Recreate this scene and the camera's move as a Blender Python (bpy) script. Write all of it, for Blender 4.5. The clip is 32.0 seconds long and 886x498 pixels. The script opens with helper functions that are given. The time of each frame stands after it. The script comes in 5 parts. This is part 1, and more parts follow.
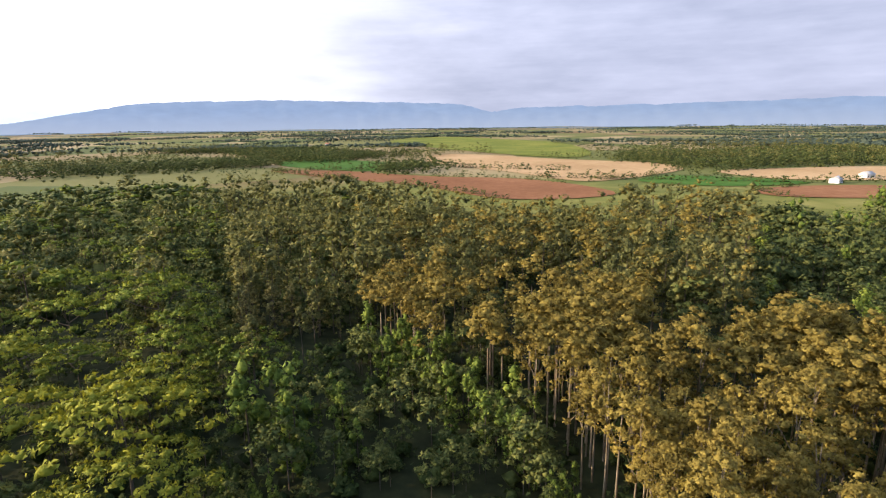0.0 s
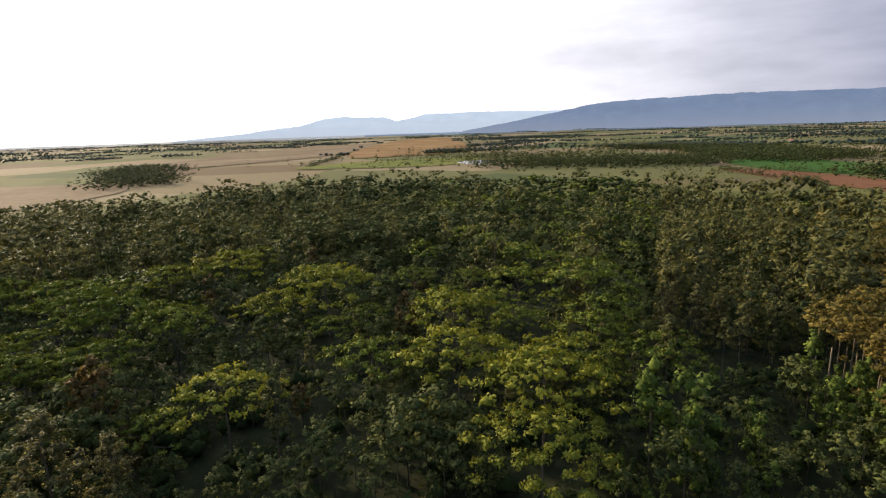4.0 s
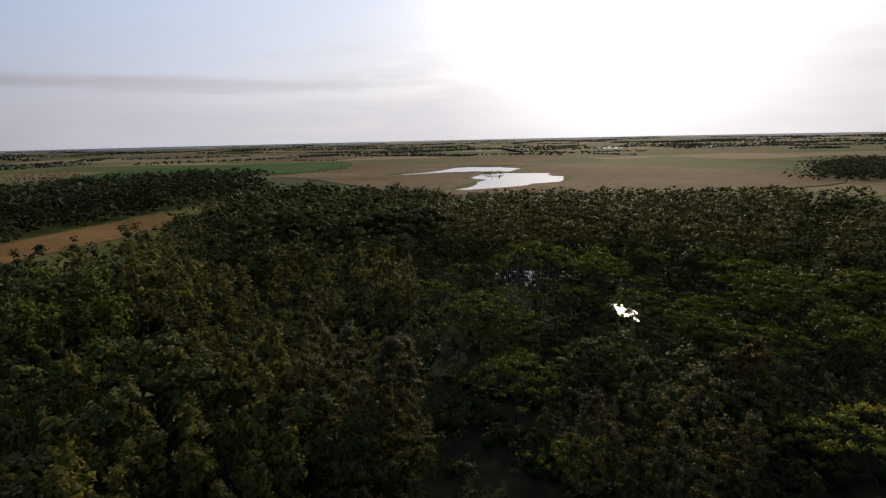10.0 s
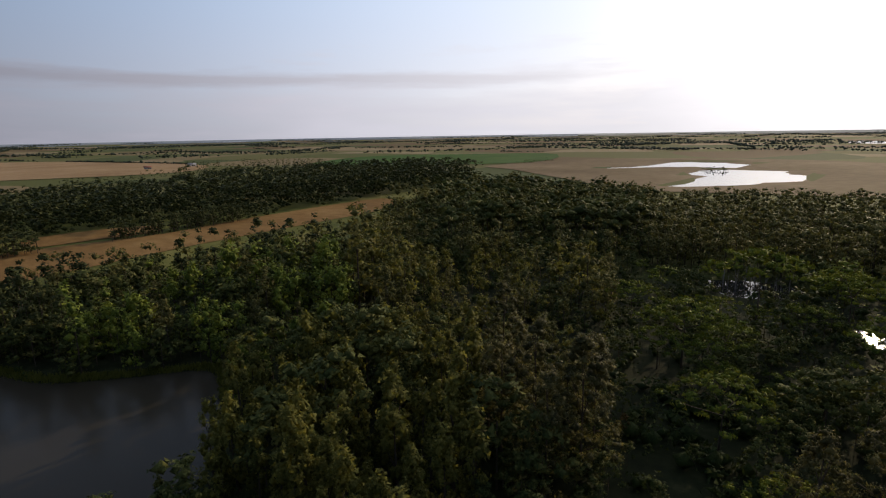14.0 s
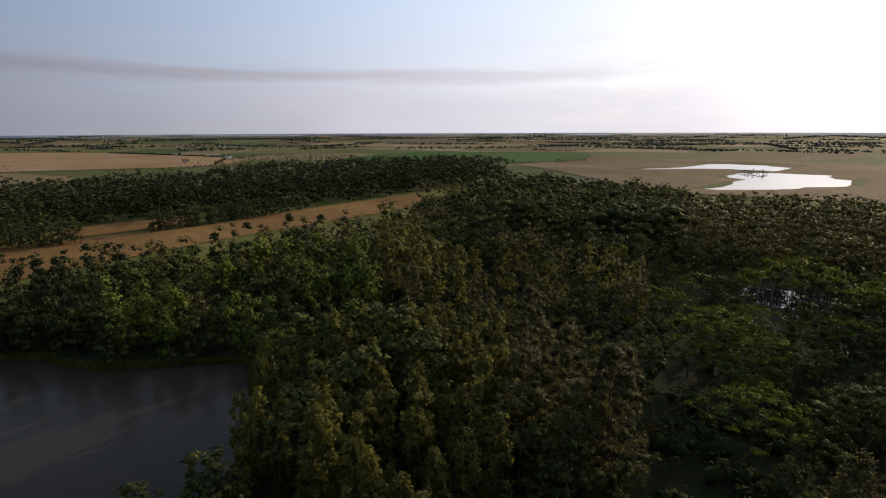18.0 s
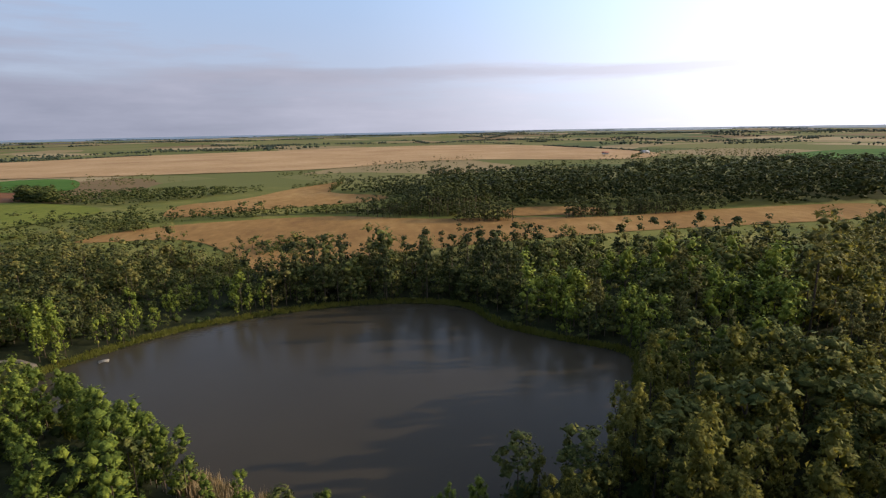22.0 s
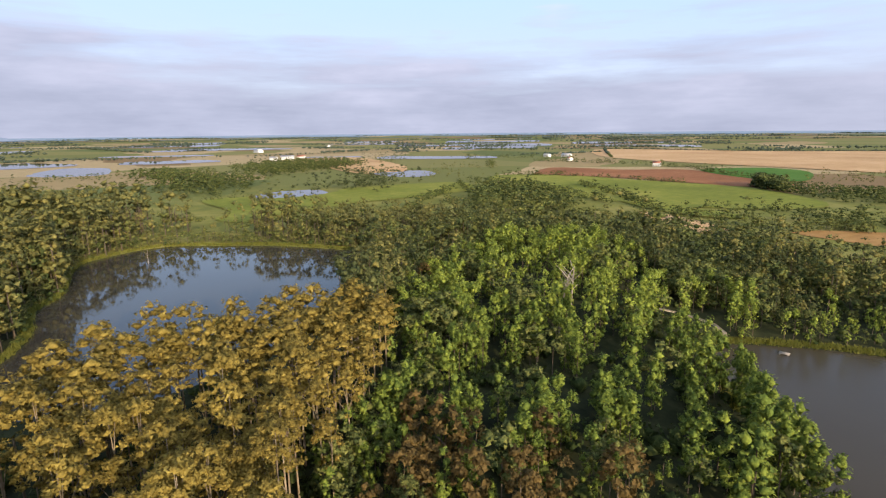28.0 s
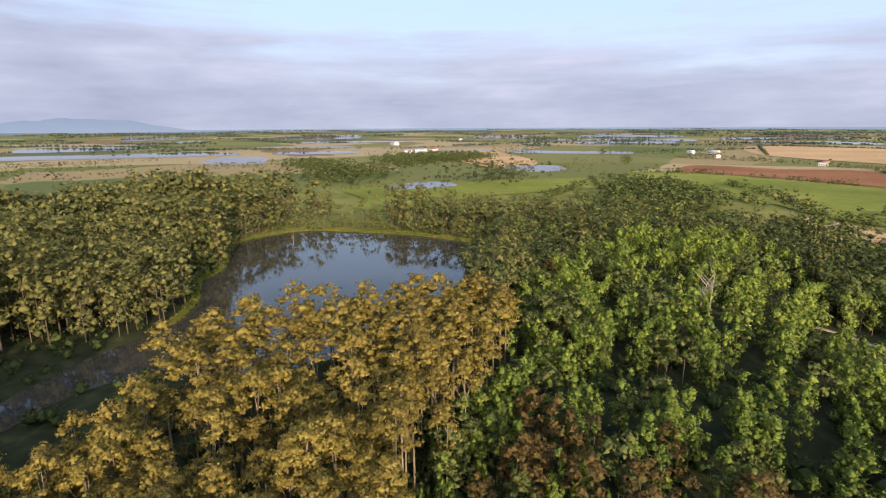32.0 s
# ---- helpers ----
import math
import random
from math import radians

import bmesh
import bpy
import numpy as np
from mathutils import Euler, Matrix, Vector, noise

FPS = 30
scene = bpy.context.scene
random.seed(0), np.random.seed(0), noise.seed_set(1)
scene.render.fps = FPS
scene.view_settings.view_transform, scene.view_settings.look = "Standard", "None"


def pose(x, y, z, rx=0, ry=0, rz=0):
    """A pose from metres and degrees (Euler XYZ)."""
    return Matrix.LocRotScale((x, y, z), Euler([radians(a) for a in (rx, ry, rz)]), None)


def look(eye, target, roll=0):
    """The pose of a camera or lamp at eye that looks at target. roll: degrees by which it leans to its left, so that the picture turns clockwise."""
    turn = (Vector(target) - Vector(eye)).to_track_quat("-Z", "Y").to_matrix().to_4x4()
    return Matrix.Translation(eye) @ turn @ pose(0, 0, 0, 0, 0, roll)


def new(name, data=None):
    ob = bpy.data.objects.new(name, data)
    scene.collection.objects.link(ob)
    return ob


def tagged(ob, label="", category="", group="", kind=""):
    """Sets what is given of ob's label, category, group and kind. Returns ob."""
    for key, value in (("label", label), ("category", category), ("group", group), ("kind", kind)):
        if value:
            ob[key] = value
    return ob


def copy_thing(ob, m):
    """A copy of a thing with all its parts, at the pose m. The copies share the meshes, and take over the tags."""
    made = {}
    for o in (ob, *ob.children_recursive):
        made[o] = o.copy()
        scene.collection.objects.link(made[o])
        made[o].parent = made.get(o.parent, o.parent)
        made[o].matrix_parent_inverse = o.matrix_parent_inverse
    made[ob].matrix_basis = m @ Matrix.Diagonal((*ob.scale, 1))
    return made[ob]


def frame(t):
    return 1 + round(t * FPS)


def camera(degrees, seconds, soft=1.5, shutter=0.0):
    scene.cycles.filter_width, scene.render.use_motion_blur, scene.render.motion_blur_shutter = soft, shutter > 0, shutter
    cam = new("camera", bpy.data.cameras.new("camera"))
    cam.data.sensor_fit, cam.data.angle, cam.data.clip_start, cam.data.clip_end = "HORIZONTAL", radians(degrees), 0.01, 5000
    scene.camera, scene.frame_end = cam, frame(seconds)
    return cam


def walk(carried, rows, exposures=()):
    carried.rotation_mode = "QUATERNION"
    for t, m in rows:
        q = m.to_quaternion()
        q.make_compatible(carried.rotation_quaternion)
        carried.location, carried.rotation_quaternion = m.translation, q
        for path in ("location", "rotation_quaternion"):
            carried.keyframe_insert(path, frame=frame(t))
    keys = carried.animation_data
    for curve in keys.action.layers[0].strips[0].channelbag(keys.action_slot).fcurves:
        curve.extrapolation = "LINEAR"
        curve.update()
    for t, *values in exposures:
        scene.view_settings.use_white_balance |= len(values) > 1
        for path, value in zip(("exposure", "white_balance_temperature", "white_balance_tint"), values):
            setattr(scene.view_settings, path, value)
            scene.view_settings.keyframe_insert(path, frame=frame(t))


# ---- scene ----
EXPO = ((0, 0.95), (2.5, 0.58), (4.5, -0.08), (5.3, -0.55), (6, -0.9), (9, -1.25), (11.5, -1.25), (13, -1.02), (18, -0.98), (19.5, -0.8), (21, -0.38), (22, 0.06), (23, 0.42), (24, 0.62), (27, 0.68), (32, 0.68))
cam = camera(78.28, 32.0, 1.2)

# seconds, turn to the left, tilt, lean, height: the drone hovers on one spot and turns
PATH = (
    (0, 0.00, -13.07, 0.66, 50.0),
    (0.5, 6.02, -13.08, 0.83, 50.0),
    (1, 12.73, -13.01, 0.81, 50.0),
    (1.5, 19.28, -12.96, 1.03, 50.0),
    (2, 25.75, -12.75, 1.44, 50.0),
    (2.5, 32.24, -12.54, 1.65, 50.0),
    (4.5, 48.53, -12.45, 1.74, 50.0),
    (5, 54.72, -12.36, 1.54, 50.0),
    (5.5, 60.85, -12.12, 1.49, 50.0),
    (6, 66.97, -12.04, 1.51, 50.0),
    (6.5, 72.91, -12.00, 1.46, 50.0),
    (7, 78.79, -11.88, 1.37, 50.0),
    (7.5, 84.79, -11.76, 1.30, 50.0),
    (8, 88.36, -11.70, 1.31, 50.0),
    (8.5, 93.32, -11.66, 1.20, 50.0),
    (9, 99.06, -11.71, 1.18, 50.0),
    (9.5, 104.77, -11.69, 1.12, 50.0),
    (10, 110.45, -11.67, 1.24, 50.0),
    (10.5, 116.10, -11.63, 1.13, 50.0),
    (11, 121.79, -11.62, 1.08, 50.0),
    (11.5, 127.42, -11.66, 1.09, 50.0),
    (12, 132.90, -11.76, 1.01, 50.0),
    (12.5, 133.41, -11.83, 1.00, 50.0),
    (13, 132.82, -11.93, 1.05, 50.0),
    (13.5, 132.22, -12.08, 1.03, 50.0),
    (14, 131.65, -12.11, 0.98, 50.0),
    (14.5, 131.15, -12.15, 0.95, 50.0),
    (15, 130.65, -12.21, 0.87, 50.0),
    (15.5, 130.29, -12.25, 0.88, 50.0),
    (17.5, 129.53, -12.26, 0.35, 51.0),
    (18, 134.91, -12.41, 0.19, 51.0),
    (18.5, 141.27, -12.49, 0.27, 51.0),
    (19, 143.21, -12.43, 0.37, 51.0),
    (19.5, 145.14, -12.31, 0.43, 51.0),
    (20, 151.20, -12.30, 0.48, 51.0),
    (20.5, 157.37, -12.41, 0.60, 51.0),
    (21, 163.58, -12.57, 0.79, 51.0),
    (21.5, 169.91, -12.60, 1.01, 51.0),
    (22, 176.29, -12.58, 1.03, 51.0),
    (22.5, 182.68, -12.51, 0.87, 51.0),
    (23, 189.04, -12.50, 0.82, 51.0),
    (23.5, 195.40, -12.44, 0.81, 51.0),
    (24, 201.73, -12.39, 0.95, 51.0),
    (24.5, 208.16, -12.33, 0.95, 51.0),
    (25, 214.56, -12.33, 0.88, 51.0),
    (25.5, 220.94, -12.30, 0.84, 51.0),
    (26, 227.31, -12.32, 0.73, 51.0),
    (26.5, 233.61, -12.29, 0.72, 51.0),
    (28.5, 245.12, -12.40, 0.50, 51.0),
    (29, 245.45, -12.40, 0.51, 51.0),
    (29.5, 246.18, -12.47, 0.50, 51.0),
    (30, 248.17, -12.54, 0.48, 51.0),
    (30.5, 250.47, -12.57, 0.49, 51.0),
    (31, 253.03, -12.63, 0.38, 51.0),
    (31.5, 255.67, -12.57, 0.35, 51.0),
    (32, 257.56, -12.90, 0.31, 51.0),
)
walk(cam, [(t, pose(0, 0, z, 90 + tilt, lean, turn)) for t, turn, tilt, lean, z in PATH],
     exposures=[(t, stops, 6400, 14) for t, stops in EXPO])

# ---- world, sun ----
SUN_AZ, SUN_EL = radians(92), radians(15.5)
sun_dir = Vector((-math.sin(SUN_AZ) * math.cos(SUN_EL), math.cos(SUN_AZ) * math.cos(SUN_EL), math.sin(SUN_EL)))
sun = new("sun", bpy.data.lights.new("sun", "SUN"))
sun.data.energy, sun.data.angle, sun.data.color = 5.0, radians(0.6), (1.0, 0.80, 0.52)
sun.matrix_world = look(sun_dir * 100, (0, 0, 0))


class Nodes:
    """Short hand for building node trees."""

    def __init__(self, tree):
        self.tree = tree
        tree.nodes.clear()

    def add(self, kind, inputs=(), **props):
        n = self.tree.nodes.new(kind)
        if "operation" in props:
            n.operation = props["operation"]
        if "use_clamp" in props:
            n.use_clamp = props["use_clamp"]
        if "data_type" in props:
            n.data_type, n.blend_type = props["data_type"], props["blend_type"]
        if "sky_type" in props:
            n.sky_type, n.sun_disc = props["sky_type"], props["sun_disc"]
            n.sun_elevation, n.sun_rotation = props["sun_elevation"], props["sun_rotation"]
            n.altitude, n.air_density, n.dust_density = props["altitude"], props["air_density"], props["dust_density"]
        for k, v in dict(inputs).items():
            if isinstance(v, bpy.types.NodeSocket):
                self.tree.links.new(v, n.inputs[k])
            else:
                n.inputs[k].default_value = v
        return n

    def math(self, op, a, b=0.0, clamp=False):
        return self.add("ShaderNodeMath", {0: a, 1: b}, operation=op, use_clamp=clamp).outputs[0]

    def mix(self, fac, a, b, blend="MIX"):
        n = self.add("ShaderNodeMix", data_type="RGBA", blend_type=blend)
        for i, v in ((0, fac), (6, a), (7, b)):
            if isinstance(v, bpy.types.NodeSocket):
                self.tree.links.new(v, n.inputs[i])
            else:
                n.inputs[i].default_value = v if i == 0 else (*v, 1)[:4]
        return n.outputs[2]

    def ramp(self, fac, stops):
        n = self.add("ShaderNodeValToRGB", {0: fac})
        while len(n.color_ramp.elements) < len(stops):
            n.color_ramp.elements.new(0.5)
        for e, (p, c) in zip(n.color_ramp.elements, stops):
            e.position, e.color = p, (*c, 1)
        return n.outputs[0]

    def noise(self, vec, scale, detail=4.0, rough=0.55):
        return self.add("ShaderNodeTexNoise", {"Vector": vec, "Scale": scale, "Detail": detail, "Roughness": rough}).outputs["Fac"]

    def scaled(self, vec, s):
        return self.add("ShaderNodeVectorMath", {0: vec, 1: s}, operation="MULTIPLY").outputs[0]


def make_world():
    w = bpy.data.worlds.new("sky")
    scene.world = w
    w.use_nodes = True
    n = Nodes(w.node_tree)
    way = n.add("ShaderNodeTexCoord").outputs["Generated"]
    z = n.add("ShaderNodeSeparateXYZ", {0: way}).outputs["Z"]
    sky = n.add("ShaderNodeTexSky", sky_type="NISHITA", sun_disc=False, sun_elevation=SUN_EL, sun_rotation=-SUN_AZ,
                altitude=100, air_density=1.2, dust_density=2.0).outputs[0]
    sky = n.mix(1.0, sky, (0.1, 0.1, 0.1), "MULTIPLY")
    # thin blue above; a low deck of lavender-grey stratus with streaks, thicker and higher in the north
    blue = n.ramp(z, ((0.0, (0.44, 0.48, 0.57)), (0.10, (0.46, 0.55, 0.72)), (0.22, (0.40, 0.57, 0.82)), (0.6, (0.20, 0.32, 0.55))))
    clear = n.mix(0.15, blue, sky)
    streak = n.noise(n.scaled(way, (1.0, 1.0, 11.0)), 1.7, 7.0, 0.6)
    fine = n.noise(n.scaled(way, (2.0, 2.0, 19.0)), 1.9, 7.0, 0.58)
    soft = n.noise(n.scaled(way, (1.6, 1.6, 5.5)), 2.6, 5.0, 0.55)
    north = n.math("MAXIMUM", n.add("ShaderNodeSeparateXYZ", {0: way}).outputs["Y"], 0.0)
    edge = n.math("ADD", n.math("MULTIPLY", north, 0.22), 0.12)
    edge = n.math("ADD", edge, n.math("ADD", n.math("MULTIPLY", n.math("SUBTRACT", streak, 0.5), 0.30), n.math("MULTIPLY", n.math("SUBTRACT", soft, 0.5), 0.22)))
    edge = n.math("ADD", edge, n.math("MULTIPLY", n.math("SUBTRACT", fine, 0.5), 0.16))
    # the sky to the southwest is clearer, with one thin streak of cloud
    west = n.math("MAXIMUM", n.add("ShaderNodeVectorMath", {0: way, 1: (-0.5, -0.866, 0.0)}, operation="DOT_PRODUCT").outputs["Value"], 0.0)
    west = n.math("POWER", west, 3.0)
    edge = n.math("SUBTRACT", edge, n.math("MULTIPLY", west, 0.07))
    mask = n.add("ShaderNodeMapRange", {0: n.math("SUBTRACT", edge, z), 1: -0.05, 2: 0.05, 3: 0.06, 4: 0.95}).outputs[0]
    lit = n.math("SUBTRACT", n.math("ADD", n.math("MULTIPLY", n.math("SUBTRACT", fine, 0.5), 0.5), n.math("ADD", n.math("MULTIPLY", z, 0.8), n.math("MULTIPLY", n.math("SUBTRACT", soft, 0.5), 0.9))), n.math("MULTIPLY", north, 0.14))
    grey = n.ramp(n.math("ADD", lit, 0.35), ((0.10, (0.24, 0.265, 0.35)), (0.40, (0.335, 0.36, 0.455)), (0.60, (0.415, 0.435, 0.535)), (0.85, (0.57, 0.585, 0.665))))
    grey = n.mix(n.math("MULTIPLY", west, 0.55), grey, (0.56, 0.555, 0.61))
    cover = n.mix(mask, clear, grey)
    off = n.math("ABSOLUTE", n.math("SUBTRACT", n.math("SUBTRACT", z, 0.092), n.math("MULTIPLY", n.math("SUBTRACT", n.noise(n.scaled(way, (1.0, 1.0, 2.0)), 2.2, 3.0), 0.5), 0.025)))
    line = n.add("ShaderNodeMapRange", {0: n.math("SUBTRACT", off, n.math("MULTIPLY", n.math("SUBTRACT", fine, 0.42), 0.05)), 1: 0.012, 2: -0.004, 3: 0.0, 4: 0.85}).outputs[0]
    cover = n.mix(n.math("MULTIPLY", line, west), cover, (0.36, 0.365, 0.43))
    # the whole southwestern sky is paler and brighter than the rest
    pale = n.math("MAXIMUM", n.add("ShaderNodeVectorMath", {0: way, 1: (-0.66, -0.75, 0.0)}, operation="DOT_PRODUCT").outputs["Value"], 0.0)
    cover = n.add("ShaderNodeVectorMath", {0: cover, 3: n.math("ADD", 1.0, n.math("MULTIPLY", n.math("POWER", pale, 5.0), 0.8))}, operation="SCALE").outputs[0]
    dot = n.add("ShaderNodeVectorMath", {0: way, 1: tuple(sun_dir)}, operation="DOT_PRODUCT").outputs["Value"]
    dot = n.math("MAXIMUM", dot, 0.0)
    glow = n.math("ADD", n.math("ADD", n.math("MULTIPLY", n.math("POWER", dot, 3.4), 1.05), n.math("MULTIPLY", n.math("POWER", dot, 1.2), 0.34)), n.math("MULTIPLY", n.math("POWER", dot, 40.0), 3.0))
    # thin bright cloud from the sun towards the northwest
    veil = n.math("MAXIMUM", n.add("ShaderNodeVectorMath", {0: way, 1: (-0.766, 0.643, 0.0)}, operation="DOT_PRODUCT").outputs["Value"], 0.0)
    veil = n.math("MULTIPLY", n.math("POWER", veil, 6.0), n.math("ADD", 0.25, n.math("MULTIPLY", soft, 0.8)))
    glow = n.math("ADD", glow, veil)
    rgb = n.add("ShaderNodeVectorMath", {0: (1.0, 0.96, 0.88), 3: glow}, operation="SCALE").outputs[0]
    full = n.mix(1.0, cover, rgb, "ADD")
    bg = n.add("ShaderNodeBackground", {0: full, 1: 1.0})
    out = n.add("ShaderNodeOutputWorld")
    w.node_tree.links.new(bg.outputs[0], out.inputs[0])


make_world()


# ---- materials ----
def material(name):
    m = bpy.data.materials.new(name)
    m.use_nodes = True
    n = Nodes(m.node_tree)
    n.out = n.add("ShaderNodeOutputMaterial")
    return m, n


def finish(n, shader, bump=None, strength=0.3, distance=0.1):
    if bump is not None:
        b = n.add("ShaderNodeBump", {"Height": bump, "Strength": strength, "Distance": distance}).outputs[0]
        n.tree.links.new(b, shader.inputs["Normal"])
    n.tree.links.new(shader.outputs[0], n.out.inputs[0])


def surface(name, tones, scale, fine, rough=0.95, bump=0.3, distance=0.1, stretch=(1, 1, 1), spec=0.05):
    """A matt surface with tones at two scales."""
    m, n = material(name)
    pos = n.scaled(n.add("ShaderNodeNewGeometry").outputs["Position"], stretch)
    big, small = n.noise(pos, scale, 5), n.noise(pos, fine, 6, 0.65)
    fac = n.math("ADD", n.math("MULTIPLY", big, 0.6), n.math("MULTIPLY", small, 0.4))
    col = n.ramp(fac, [(0.3 + 0.4 * i / (len(tones) - 1), c) for i, c in enumerate(tones)])
    p = n.add("ShaderNodeBsdfPrincipled", {"Base Color": col, "Roughness": rough, "Specular IOR Level": spec})
    finish(n, p, small, bump, distance)
    return m


def leaves(name, dark, mid, light, glow=0.3, spec=0.045, rough=0.65):
    """Foliage: hue varies from tree to tree, over each crown and from spray to spray; light comes through."""
    m, n = material(name)
    geo = n.add("ShaderNodeNewGeometry")
    island, pos = geo.outputs["Random Per Island"], geo.outputs["Position"]
    tree = n.add("ShaderNodeObjectInfo").outputs["Random"]
    patch, grain = n.noise(pos, 0.11, 3), n.noise(pos, 2.2, 5, 0.72)
    fac = n.math("ADD", n.math("ADD", n.math("MULTIPLY", island, 0.52), n.math("MULTIPLY", tree, 0.30)), n.math("MULTIPLY", patch, 0.36))
    fac = n.math("ADD", fac, n.math("MULTIPLY", n.math("SUBTRACT", grain, 0.5), 1.2))
    col = n.ramp(fac, ((0.15, dark), (0.55, mid), (0.95, light)))
    p = n.add("ShaderNodeBsdfPrincipled", {"Base Color": col, "Roughness": rough, "Specular IOR Level": spec})
    b = n.add("ShaderNodeBump", {"Height": grain, "Strength": 0.6, "Distance": 0.4}).outputs[0]
    n.tree.links.new(b, p.inputs["Normal"])
    t = n.add("ShaderNodeBsdfTranslucent", {"Color": n.mix(1.0, col, (1.22, 1.14, 0.74), "MULTIPLY")})
    mix = n.add("ShaderNodeMixShader", {0: glow, 1: p.outputs[0], 2: t.outputs[0]})
    n.tree.links.new(mix.outputs[0], n.out.inputs[0])
    return m


def plain(name, col, rough=0.6, spec=0.4):
    m, n = material(name)
    pos = n.add("ShaderNodeNewGeometry").outputs["Position"]
    c = n.mix(n.noise(pos, 1.4, 6), tuple(v * 0.75 for v in col), tuple(min(1, v * 1.15) for v in col))
    finish(n, n.add("ShaderNodeBsdfPrincipled", {"Base Color": c, "Roughness": rough, "Specular IOR Level": spec}))
    return m


def water(name, col, rough, spec=0.5, chop=0.05):
    m, n = material(name)
    pos = n.add("ShaderNodeNewGeometry").outputs["Position"]
    c = n.mix(n.noise(pos, 0.03, 3), tuple(v * 0.85 for v in col), tuple(v * 1.15 for v in col))
    p = n.add("ShaderNodeBsdfPrincipled", {"Base Color": c, "Roughness": rough, "IOR": 1.33, "Specular IOR Level": spec})
    ripple = n.math("ADD", n.noise(pos, 0.9, 4), n.math("MULTIPLY", n.noise(pos, 0.07, 2), 1.5))
    finish(n, p, ripple, chop, 0.12)
    return m


